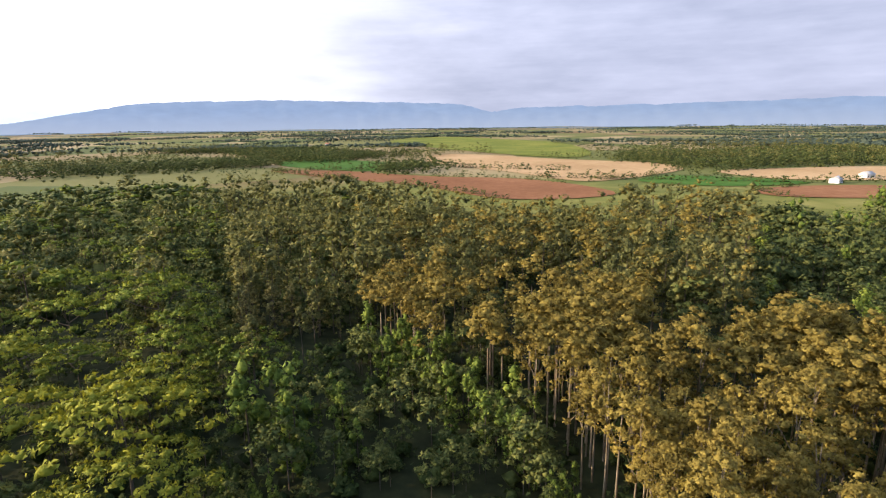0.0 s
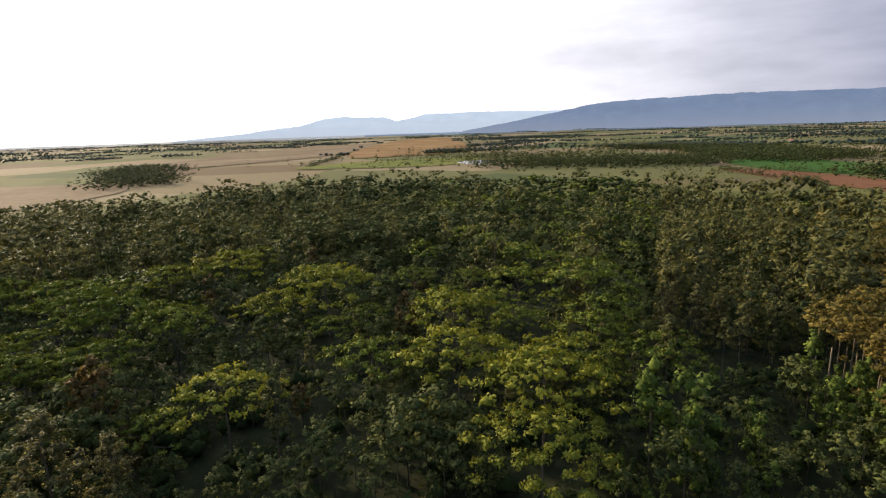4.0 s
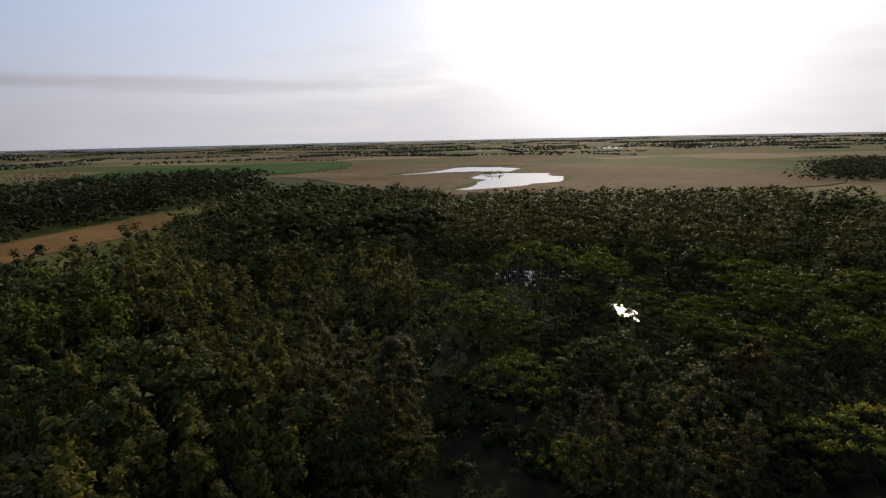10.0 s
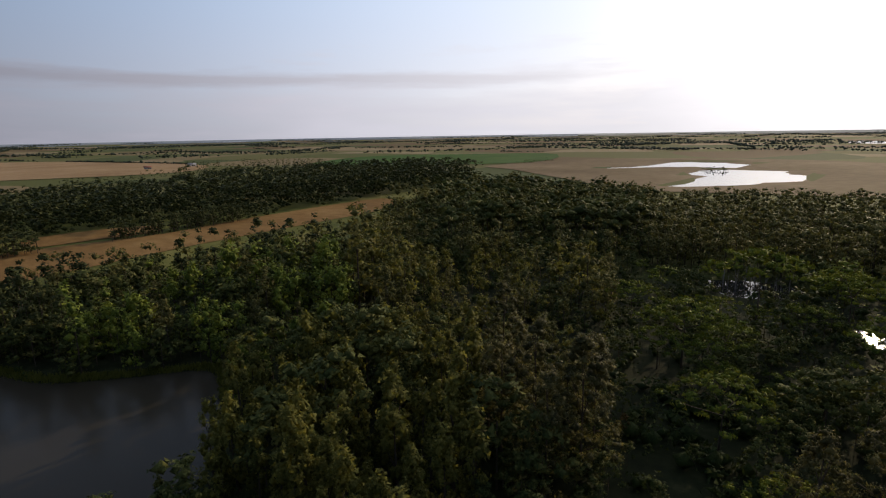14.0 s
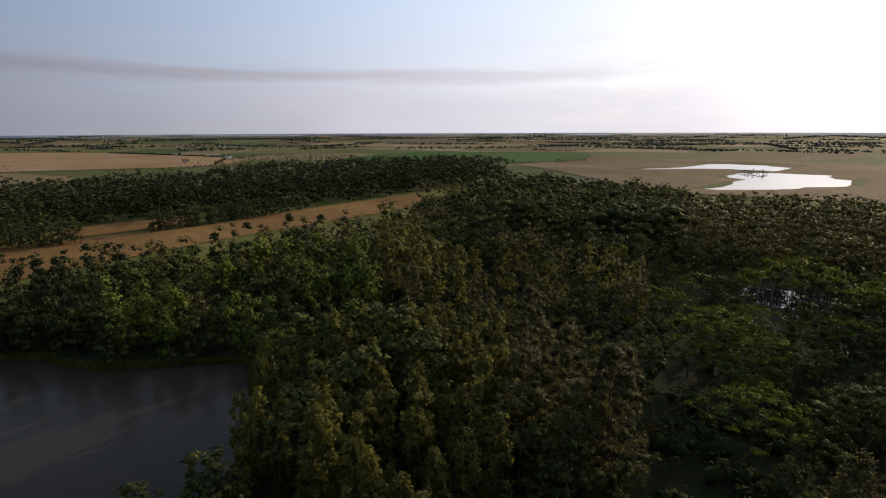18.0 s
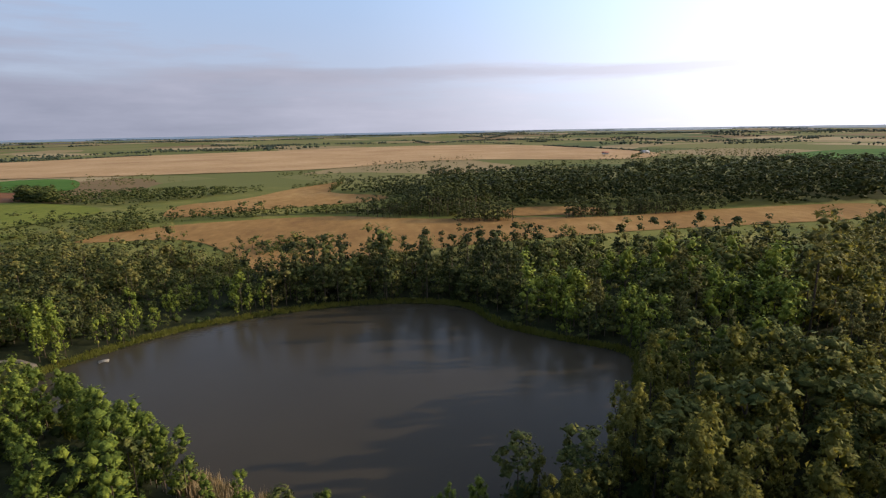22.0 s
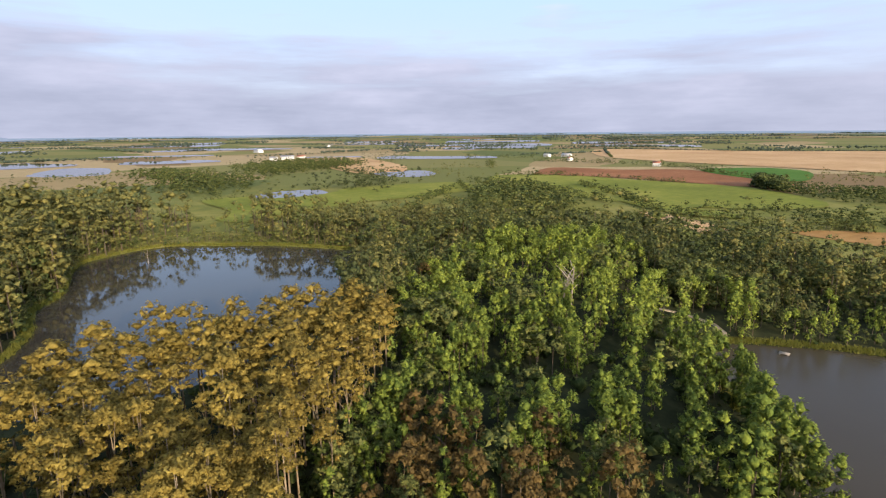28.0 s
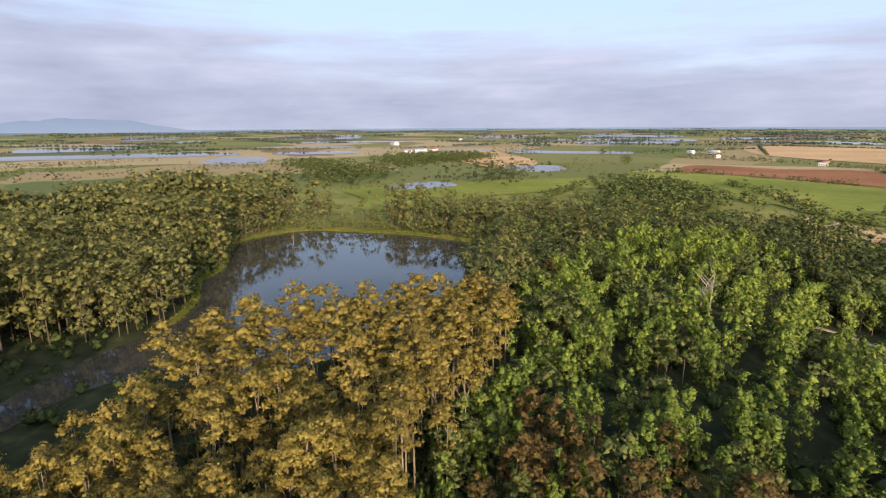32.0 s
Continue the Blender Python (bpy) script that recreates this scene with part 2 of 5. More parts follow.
M = {
    "euc": leaves("gum_leaves", (0.090, 0.070, 0.020), (0.203, 0.154, 0.037), (0.318, 0.243, 0.058), 0.32),
    "biggum": leaves("tall_gum_leaves", (0.042, 0.044, 0.020), (0.120, 0.114, 0.045), (0.28, 0.25, 0.095), 0.5, 0.1, 0.55),
    "olive": leaves("olive_gold_leaves", (0.060, 0.066, 0.018), (0.146, 0.150, 0.040), (0.275, 0.258, 0.068), 0.52, 0.05, 0.6),
    "dusk": leaves("dull_gum_leaves", (0.044, 0.052, 0.021), (0.110, 0.112, 0.038), (0.208, 0.184, 0.057), 0.26),
    "plane": leaves("fresh_green_leaves", (0.033, 0.055, 0.015), (0.118, 0.158, 0.029), (0.225, 0.262, 0.043), 0.22),
    "native": leaves("dark_green_leaves", (0.022, 0.034, 0.013), (0.060, 0.076, 0.024), (0.140, 0.142, 0.040), 0.13, 0.03),
    "umbrella": leaves("lime_leaves", (0.045, 0.068, 0.015), (0.125, 0.155, 0.024), (0.24, 0.245, 0.034), 0.17, 0.03),
    "yellow": leaves("yellow_blossom_leaves", (0.085, 0.10, 0.016), (0.205, 0.212, 0.026), (0.30, 0.290, 0.036), 0.22),
    "rust": leaves("rusty_leaves", (0.045, 0.034, 0.014), (0.100, 0.070, 0.025), (0.165, 0.112, 0.040), 0.3),
    "pine": leaves("dark_plantation_leaves", (0.028, 0.038, 0.017), (0.060, 0.072, 0.027), (0.110, 0.115, 0.040), 0.15),
    "scrub": leaves("undergrowth_leaves", (0.020, 0.032, 0.013), (0.045, 0.064, 0.019), (0.085, 0.102, 0.030), 0.25),
    # bluer, flatter leaf tones for the farthest copses: air haze put into the colour
    "hazed_far": leaves("far_copse_hazed_leaves", (0.032, 0.046, 0.034), (0.056, 0.073, 0.052), (0.088, 0.106, 0.070), 0.2),
    "reed": leaves("dry_reed", (0.16, 0.115, 0.06), (0.24, 0.18, 0.10), (0.32, 0.25, 0.15), 0.2),
    "bankgrass": leaves("bank_grass", (0.07, 0.085, 0.016), (0.12, 0.13, 0.024), (0.19, 0.18, 0.045), 0.3),
    "pale_bark": surface("pale_gum_bark", ((0.09, 0.066, 0.040), (0.165, 0.128, 0.085), (0.27, 0.22, 0.155)), 0.5, 5, 0.8),
    "bark": surface("brown_bark", ((0.05, 0.038, 0.026), (0.09, 0.07, 0.05), (0.15, 0.12, 0.09)), 0.5, 6, 0.9),
    "dead": surface("bleached_dead_wood", ((0.14, 0.12, 0.095), (0.23, 0.20, 0.16), (0.34, 0.30, 0.25)), 0.6, 6, 0.85),
    "lake": water("muddy_water", (0.046, 0.038, 0.025), 0.2, 0.2, 0.09),
    "glint": water("rippled_water", (0.035, 0.032, 0.026), 0.12, 0.5, 0.7),
    "blue": water("still_water", (0.035, 0.032, 0.026), 0.03),
    "stubble": surface("stubble_field", ((0.155, 0.082, 0.030), (0.265, 0.150, 0.053), (0.385, 0.238, 0.092)), 0.012, 0.18, bump=0.8, distance=0.5, stretch=(1, 0.5, 1)),
    "paletan": surface("pale_cut_field", ((0.27, 0.165, 0.078), (0.39, 0.25, 0.125), (0.49, 0.335, 0.18)), 0.01, 0.15, bump=0.8, distance=0.5),
    "soil": surface("red_ploughed_soil", ((0.14, 0.060, 0.028), (0.21, 0.094, 0.044), (0.29, 0.14, 0.07)), 0.012, 0.2, bump=0.8, distance=0.4),
    "pasture": surface("green_pasture", ((0.085, 0.105, 0.018), (0.145, 0.16, 0.028), (0.24, 0.22, 0.05)), 0.012, 0.16, bump=0.7, distance=0.4),
    "crop": surface("deep_green_crop", ((0.035, 0.085, 0.014), (0.055, 0.12, 0.02), (0.09, 0.15, 0.03)), 0.014, 0.2),
    "marsh": surface("tawny_marsh", ((0.13, 0.088, 0.045), (0.21, 0.145, 0.075), (0.29, 0.21, 0.12)), 0.008, 0.09),
    "sand": surface("pale_sandy_path", ((0.17, 0.135, 0.09), (0.24, 0.195, 0.135), (0.32, 0.27, 0.20)), 0.4, 4),
    "whitewash": plain("white_render", (0.52, 0.51, 0.49), 0.7),
    "tin": plain("grey_roof_sheet", (0.34, 0.33, 0.32), 0.45),
    "tile": plain("red_roof_tile", (0.30, 0.12, 0.07), 0.8),
    "glass": plain("dark_window", (0.03, 0.035, 0.045), 0.12),
    "wood": plain("weathered_plank", (0.24, 0.21, 0.17), 0.8),
}


def ground_material():
    """Forest floor close by, a patchwork of pasture and crops further out, dimmer with woods between."""
    m, n = material("country_ground")
    pos = n.add("ShaderNodeNewGeometry").outputs["Position"]
    warp = n.add("ShaderNodeTexNoise", {"Vector": pos, "Scale": 0.004, "Detail": 3.0}).outputs["Color"]
    bent = n.add("ShaderNodeVectorMath", {0: pos, 1: n.scaled(warp, (150, 150, 0))}, operation="ADD").outputs[0]
    cell = n.add("ShaderNodeTexVoronoi", {"Vector": n.scaled(bent, (1, 1, 0)), "Scale": 0.0048}, feature="F1").outputs["Color"]
    pick = n.add("ShaderNodeSeparateColor", {0: cell}).outputs[0]
    patch = n.ramp(pick, ((0.0, (0.17, 0.155, 0.055)), (0.2, (0.125, 0.13, 0.038)), (0.38, (0.31, 0.215, 0.115)), (0.52, (0.165, 0.155, 0.055)), (0.64, (0.39, 0.28, 0.16)), (0.78, (0.20, 0.115, 0.066)), (0.88, (0.075, 0.10, 0.034))))
    n.tree.nodes[-1].color_ramp.interpolation = "CONSTANT"
    small = n.noise(pos, 0.08, 6, 0.65)
    patch = n.mix(n.math("MULTIPLY", small, 0.7), patch, (0.12, 0.125, 0.045))
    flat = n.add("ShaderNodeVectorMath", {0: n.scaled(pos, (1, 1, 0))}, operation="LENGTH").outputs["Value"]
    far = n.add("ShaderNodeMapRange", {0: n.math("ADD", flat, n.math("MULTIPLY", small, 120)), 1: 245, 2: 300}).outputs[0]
    # dark litter tones, lowered further to put in the shade between the trees
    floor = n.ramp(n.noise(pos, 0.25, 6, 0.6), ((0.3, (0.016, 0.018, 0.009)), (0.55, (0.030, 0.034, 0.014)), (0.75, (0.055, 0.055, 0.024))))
    meadow = n.ramp(n.noise(pos, 0.03, 5, 0.6), ((0.3, (0.085, 0.10, 0.026)), (0.5, (0.145, 0.145, 0.036)), (0.7, (0.22, 0.195, 0.06))))
    away = n.add("ShaderNodeMapRange", {0: n.math("ADD", flat, n.math("MULTIPLY", small, 160)), 1: 480, 2: 640}).outputs[0]
    patch = n.mix(away, meadow, patch)
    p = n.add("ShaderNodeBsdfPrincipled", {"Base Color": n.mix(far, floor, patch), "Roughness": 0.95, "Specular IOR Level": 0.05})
    finish(n, p, n.noise(pos, 0.6, 6, 0.7), 0.4, 0.3)
    return m


# ---- plan ----
def smooth(points, steps=5):
    """A closed outline rounded through its corners."""
    p = np.array(points, float)
    out = []
    for i in range(len(p)):
        a, b, c, d = p[i - 1], p[i], p[(i + 1) % len(p)], p[(i + 2) % len(p)]
        for k in range(steps):
            t = k / steps
            out.append(0.5 * (2 * b + (c - a) * t + (2 * a - 5 * b + 4 * c - d) * t * t + (3 * b - a - 3 * c + d) * t ** 3))
    return np.array(out)


def inside(poly, pts):
    x, y = pts[:, 0], pts[:, 1]
    hit = np.zeros(len(pts), bool)
    for (x0, y0), (x1, y1) in zip(poly, np.roll(poly, -1, 0)):
        cross = ((y0 > y) != (y1 > y)) & (x < (x1 - x0) * (y - y0) / (y1 - y0 + 1e-12) + x0)
        hit ^= cross
    return hit


def margin(poly, pts):
    """Distance to the outline, negative inside."""
    best = np.full(len(pts), 1e9)
    for a, b in zip(poly, np.roll(poly, -1, 0)):
        ab = b - a
        t = np.clip(((pts - a) @ ab) / (ab @ ab + 1e-9), 0, 1)
        best = np.minimum(best, np.hypot(*(pts - a - t[:, None] * ab).T))
    return np.where(inside(poly, pts), -best, best)


LAKES = {
    "lake_near": ("lake", smooth([(82, -110), (72, -127), (58, -140), (39, -149), (22, -154), (1, -155), (-15, -149), (-22, -134), (-34, -123), (-48, -112), (-43, -97), (-36, -84), (-27, -73), (-14, -67), (-4, -61), (8, -60), (19, -63), (29, -68), (44, -78), (58, -89), (72, -100)])),
    "lake_reservoir": ("blue", smooth([(96, 64), (112, 61), (130, 53), (146, 41), (166, 38), (188, 41), (206, 37), (242, 39), (258, 33), (273, 10), (262, -17), (249, -40), (228, -62), (217, -71), (190, -56), (160, -38), (134, -20), (116, 0), (112, 20), (116, 38), (110, 50), (95, 57)])),
    "pond_pasture": ("blue", smooth([(458, -53), (486, -74), (486, -110), (447, -110), (431, -88), (435, -57)])),
    "pond_north": ("blue", smooth([(823, 165), (962, 153), (943, 94), (821, 78), (771, 109)])),
    "pond_farm": ("blue", smooth([(634, -207), (661, -253), (640, -286), (580, -270), (560, -228)])),
    "marsh_lake_upper": ("blue", smooth([(-669, -321), (-757, -304), (-868, -292), (-858, -192), (-774, -168), (-742, -182), (-743, -233), (-704, -280)])),
    "marsh_lake_lower": ("blue", smooth([(-477, -176), (-528, -166), (-597, -181), (-690, -221), (-726, -180), (-739, -116), (-630, -92), (-586, -90), (-540, -119), (-496, -150), (-474, -164)])),
    "marsh_pool": ("blue", smooth([(-2037, -218), (-2303, -164), (-2089, -64), (-1859, -113)])),
    "field_pond": ("blue", smooth([(-567, 621), (-553, 669), (-496, 607), (-523, 584)])),
    "forest_pond": ("glint", smooth([(-164, -9), (-163, -4.5), (-157, -1), (-149, 1.5), (-150, -3), (-156, -7)])),
    "snag_pool": ("blue", smooth([(-176, -44), (-188, -52), (-197, -40), (-196, -26), (-186, -24), (-178, -32)])),
}
FIELDS = (
    ("stubble", [(-58, -307), (-84, -304), (-110, -303), (-118, -318), (-108, -333), (-76, -338), (-58, -330)]),
    ("stubble", [(159, -263), (143, -296), (107, -313), (46, -322), (-7, -304), (-59, -300), (-114, -294), (-168, -306), (-279, -314), (-246, -269), (-158, -256), (-100, -249), (-27, -231), (31, -209), (51, -191), (74, -225), (108, -262)]),
    ("stubble", [(145, -335), (159, -388), (124, -418), (100, -480), (63, -534), (64, -448), (21, -418), (23, -387), (94, -357)]),
    ("pasture", [(378, -280), (474, -374), (397, -404), (355, -418), (301, -433), (212, -386), (207, -337), (248, -289), (296, -271)]),
    ("soil", [(462, -325), (580, -434), (505, -489), (461, -554), (302, -498), (303, -436), (364, -424), (423, -405), (478, -378)]),
    ("crop", [(461, -568), (442, -652), (376, -641), (310, -521), (370, -515)]),
    ("paletan", [(407, -680), (710, -660), (1001, -905), (759, -1067), (560, -1248), (350, -1407), (-90, -1539), (-344, -1388), (-442, -995), (-322, -781), (-51, -858), (103, -718), (243, -690)]),
    ("paletan", [(-10, 671), (-21, 819), (39, 850), (160, 724), (247, 640), (246, 562), (187, 496), (120, 455), (87, 508), (56, 574)]),
    ("soil", [(-186, 592), (-111, 582), (-13, 515), (58, 490), (99, 444), (118, 371), (42, 352), (-20, 436), (-95, 498)]),
    ("crop", [(-213, 702), (-181, 783), (-67, 689), (-62, 580), (-156, 617)]),
    ("pasture", [(-146, 1520), (-8, 1811), (236, 1401), (260, 1040), (192, 766), (82, 860), (-28, 1112)]),
    ("paletan", [(263, 527), (347, 548), (453, 553), (383, 444), (284, 450)]),
    ("soil", [(217, 384), (266, 404), (332, 397), (297, 342), (223, 348)]),
    ("crop", [(161, 451), (211, 493), (288, 428), (213, 408)]),
    ("marsh", [(-586, -400), (-640, -480), (-870, -430), (-930, -260), (-930, -100), (-740, 152), (-587, 166), (-500, 57), (-460, -77), (-440, -180), (-510, -290)]),
    ("stubble", [(-894, 649), (-1293, 1016), (-1803, 1587), (-1849, 1943), (-884, 1005), (-781, 676)]),
    ("marsh", [(-971, 294), (-1332, 591), (-1671, 1068), (-1696, 1411), (-1009, 718), (-900, 399)]),
    ("pasture", [(-708, 423), (-713, 572), (-616, 708), (-524, 573), (-618, 440)]),
    ("crop", [(-568, -811), (-803, -885), (-1031, -626), (-739, -474), (-540, -660)]),
    ("pasture", [(338, -17), (373, -27), (438, -14), (448, -49), (432, -60), (428, -90), (445, -116), (470, -140), (469, -243), (398, -215), (365, -103), (321, -40)]),
    ("pasture", [(517, -321), (477, -374), (400, -330), (340, -290), (201, -290), (230, -262), (353, -290), (460, -280)]),
    ("paletan", [(987, -299), (707, -287), (606, -205), (778, -185), (980, -191)]),
    ("paletan", [(178, -222), (238, -244), (230, -256), (192, -250), (172, -238)]),
    ("pasture", [(165, -64), (193, -80), (208, -112), (200, -128), (176, -92)]),
)


def height(pts):
    """Ground height: low banks round the water, gentle swells far off."""
    r = np.hypot(pts[:, 0], pts[:, 1])
    u = np.clip((r - 900) / 3600, 0, 1)
    z = 0.7 + 6 * u * u * (3 - 2 * u)
    # the knoll between the lakes
    along, over = (pts[:, 0] - 138) * 0.72 - (pts[:, 1] + 108) * 0.69, (pts[:, 0] - 138) * 0.69 + (pts[:, 1] + 108) * 0.72
    z += 7.0 * np.exp(-(along / 52) ** 2 - (over / 34) ** 2)
    z += np.clip((r - 250) / 900, 0, 1) * (1.3 * np.sin(pts[:, 0] / 95 + 1) * np.sin(pts[:, 1] / 120) + 0.4)
    z += np.clip((r - 1300) / 1500, 0, 1) * 5 * np.sin(pts[:, 0] / 310 + 2) * np.sin(pts[:, 1] / 260 + 1)
    for _, poly in LAKES.values():
        lo, hi = poly.min(0) - 60, poly.max(0) + 60
        near = np.where(((pts > lo) & (pts < hi)).all(1))[0]
        if len(near):
            d = margin(poly, pts[near])
            bank = np.clip(d * 0.28, -1.5, 60)
            z[near] = np.where(bank < z[near], bank, z[near])
    return z


def mesh_object(name, verts, faces, mats, parent=None, smooth_shade=False, mat_index=None, normals=None):
    """A mesh from arrays: verts (n, 3), faces (m, k); normals (n, 3) round off foliage."""
    verts, faces = np.asarray(verts, np.float32), np.asarray(faces, np.int32)
    me = bpy.data.meshes.new(name)
    k = faces.shape[1]
    me.vertices.add(len(verts))
    me.vertices.foreach_set("co", verts.ravel())
    me.loops.add(faces.size)
    me.loops.foreach_set("vertex_index", faces.ravel())
    me.polygons.add(len(faces))
    me.polygons.foreach_set("loop_start", np.arange(0, faces.size, k, dtype=np.int32))
    if mat_index is not None:
        me.polygons.foreach_set("material_index", np.asarray(mat_index, np.int32))
    if smooth_shade or normals is not None:
        me.polygons.foreach_set("use_smooth", np.ones(len(faces), bool))
    for m in mats if isinstance(mats, (list, tuple)) else [mats]:
        me.materials.append(m)
    me.update(calc_edges=True)
    me.validate()
    if normals is not None:
        me.normals_split_custom_set_from_vertices(np.asarray(normals, np.float32).tolist())
    ob = new(name, me)
    ob.parent = parent
    return ob


# ---- ground ----
def make_ground():
    rings = [0.0]
    step = 4.0
    while rings[-1] < 4700:
        r = rings[-1]
        step = 8.0 if r < 40 else 3.0 if r < 290 else min(3.0 * (r / 290) ** 1.5, 110)
        rings.append(r + step)
    rings = np.array(rings)
    spokes = 420
    a = np.arange(spokes) * 2 * math.pi / spokes
    x, y = np.outer(rings, np.sin(a)), np.outer(rings, np.cos(a))
    pts = np.stack([x.ravel(), y.ravel()], 1)
    verts = np.column_stack([pts, height(pts)])
    i, j = np.meshgrid(np.arange(len(rings) - 1), np.arange(spokes), indexing="ij")
    k = (j + 1) % spokes
    faces = np.stack([i * spokes + j, (i + 1) * spokes + j, (i + 1) * spokes + k, i * spokes + k], -1).reshape(-1, 4)[:, ::-1]
    ob = mesh_object("ground", verts, faces, ground_material(), smooth_shade=True)
    tagged(ob, "wide rolling countryside of pasture, crops and forest floor", "ground", kind="structure")


make_ground()


def sheet(name, poly, z, mat, grid, lift=0.0, drape=False):
    """A flat or draped sheet inside an outline."""
    from mathutils.geometry import delaunay_2d_cdt
    lo, hi = poly.min(0), poly.max(0)
    gx, gy = np.meshgrid(np.arange(lo[0] + grid / 2, hi[0], grid), np.arange(lo[1] + grid / 2, hi[1], grid))
    pts = np.stack([gx.ravel(), gy.ravel()], 1)
    pts = pts[margin(poly, pts) < -grid * 0.3] if len(pts) else pts
    allp = np.vstack([poly, pts]) if len(pts) else poly
    v, _, f, *_ = delaunay_2d_cdt([Vector(p) for p in allp.tolist()], [], [list(range(len(poly)))], 1, 0.01)
    v = np.array([tuple(p) for p in v])
    zz = height(v) + lift if drape else np.full(len(v), z)
    f = np.array([t for t in f if len(t) == 3])
    a, b, c = v[f[:, 0]], v[f[:, 1]], v[f[:, 2]]
    turn = (b - a)[:, 0] * (c - a)[:, 1] - (b - a)[:, 1] * (c - a)[:, 0]
    f[turn < 0] = f[turn < 0][:, ::-1]
    return mesh_object(name, np.column_stack([v, zz]), f, mat, smooth_shade=True)


WATER_TAGS = {"lake": ("brown muddy lake with calm water inside wooded banks", "lake"), "glint": ("rippled forest pool glinting in the low sun", "pond"), "blue": ("still water reflecting the pale sky", "pond")}
for lake_name, (kind, poly) in LAKES.items():
    c = poly.mean(0)
    grow = c + (poly - c) * 1.03
    level = 0.0 if np.hypot(*c) < 900 else float(height(np.array([c * 1.0]))[0]) + 1.45
    tagged(sheet(lake_name, grow, level, M[kind], 12.0 if np.hypot(*c) < 300 else 40.0), *WATER_TAGS[kind], kind="structure")

def paddies():
    """Flooded rice paddies on the low land, shallow water that mirrors the sky."""
    r = np.random.default_rng(31)
    for _ in range(34):
        az, d = radians(r.uniform(222, 292)), r.uniform(950, 2600)
        c = np.array([-math.sin(az), math.cos(az)]) * d
        across = np.array([math.cos(az), math.sin(az)])
        along = np.array([-across[1], across[0]])
        w, l = r.uniform(50, 170), r.uniform(25, 90) * (d / 1200)
        corners = [c + across * w * p + along * l * q for p, q in ((-1, -0.8), (0.1, -1), (1, -0.7), (0.9, 0.9), (0, 0.75), (-0.9, 1))]
        ob = sheet("flooded_paddy", smooth(corners, 3), 0, M["blue"], 60.0, 0.5, True)
        tagged(ob, "flooded rice paddy mirroring the pale sky", "paddy", kind="structure")


paddies()

FIELD_TAGS = {"stubble": "tawny stubble field with faint machine tracks", "paletan": "pale dry harvested field", "soil": "red-brown ploughed field of bare soil",
              "pasture": "yellow-green pasture meadow", "crop": "deep green crop field", "marsh": "tawny dry marsh grassland beside shallow lakes"}
for n_field, (kind, pts) in enumerate(FIELDS):
    poly = smooth(pts, 4)
    far = np.hypot(*poly.mean(0))
    ob = sheet("field", poly, 0, M[kind], max(8.0, far * 0.045), 0.15 + far * 0.0005 + 0.01 * n_field, True)
    tagged(ob, FIELD_TAGS[kind], "field", kind="structure")


# ---- distant hills ----
def make_hills(name, crest, r0, r1, tint, seed, a0, a1, tall=True):
    az = np.radians(np.arange(a0, a1 + 0.01, 0.25))
    rows = 7
    verts = []
    for k in range(rows):
        u = k / (rows - 1)
        for a in az:
            d = math.degrees(a)
            top = np.interp(d, [c[0] for c in crest], [c[1] for c in crest])
            wood = 0.03 * noise.noise((d * 9.0, seed, 5))
            ridge = wood + 0.10 * noise.fractal((d * 0.35 + seed, seed, 0), 0.9, 2.0, 5) + 0.05 * noise.noise((d * 2.2, seed, 3))
            top = top + (ridge if top > 0.2 else ridge * max(0, top) * 5)
            r = r0 + (r1 - r0) * u + 70 * noise.noise((d * 0.8, u * 3, seed))
            h = 8 + (50 + r1 * math.tan(math.radians(top)) - 8) * u ** 0.8
            verts.append((-math.sin(a) * r, math.cos(a) * r, h))
    n = len(az)
    faces = [(k * n + i, k * n + i + 1, (k + 1) * n + i + 1, (k + 1) * n + i) for k in range(rows - 1) for i in range(n - 1)]
    # the ridges glow: air haze is put into their emission colour
    m, nd = material(name + "_haze_glow")
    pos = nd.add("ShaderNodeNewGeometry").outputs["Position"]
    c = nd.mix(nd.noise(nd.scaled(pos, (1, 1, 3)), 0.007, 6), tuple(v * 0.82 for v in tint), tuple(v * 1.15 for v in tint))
    # tall ridges fade to a paler tint at the foot, as painted haze
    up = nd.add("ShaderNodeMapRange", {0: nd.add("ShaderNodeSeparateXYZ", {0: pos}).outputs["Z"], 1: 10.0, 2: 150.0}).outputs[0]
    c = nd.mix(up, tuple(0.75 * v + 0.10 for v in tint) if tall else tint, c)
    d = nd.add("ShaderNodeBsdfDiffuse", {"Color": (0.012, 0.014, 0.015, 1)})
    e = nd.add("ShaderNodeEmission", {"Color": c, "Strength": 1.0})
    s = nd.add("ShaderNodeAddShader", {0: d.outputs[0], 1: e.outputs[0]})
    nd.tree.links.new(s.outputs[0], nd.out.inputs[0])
    tagged(mesh_object(name, verts, faces, m, smooth_shade=True), "tableland ridge along the horizon with haze put into its glowing colour", "hills", kind="structure")


# each tint holds its haze, brighter for the mesa nearer the sun
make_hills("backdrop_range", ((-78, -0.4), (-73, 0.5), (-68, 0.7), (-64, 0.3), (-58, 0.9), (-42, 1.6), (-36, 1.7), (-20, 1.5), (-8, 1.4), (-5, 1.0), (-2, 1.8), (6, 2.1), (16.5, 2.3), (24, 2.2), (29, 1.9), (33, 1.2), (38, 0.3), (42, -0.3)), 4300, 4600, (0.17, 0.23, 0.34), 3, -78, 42)
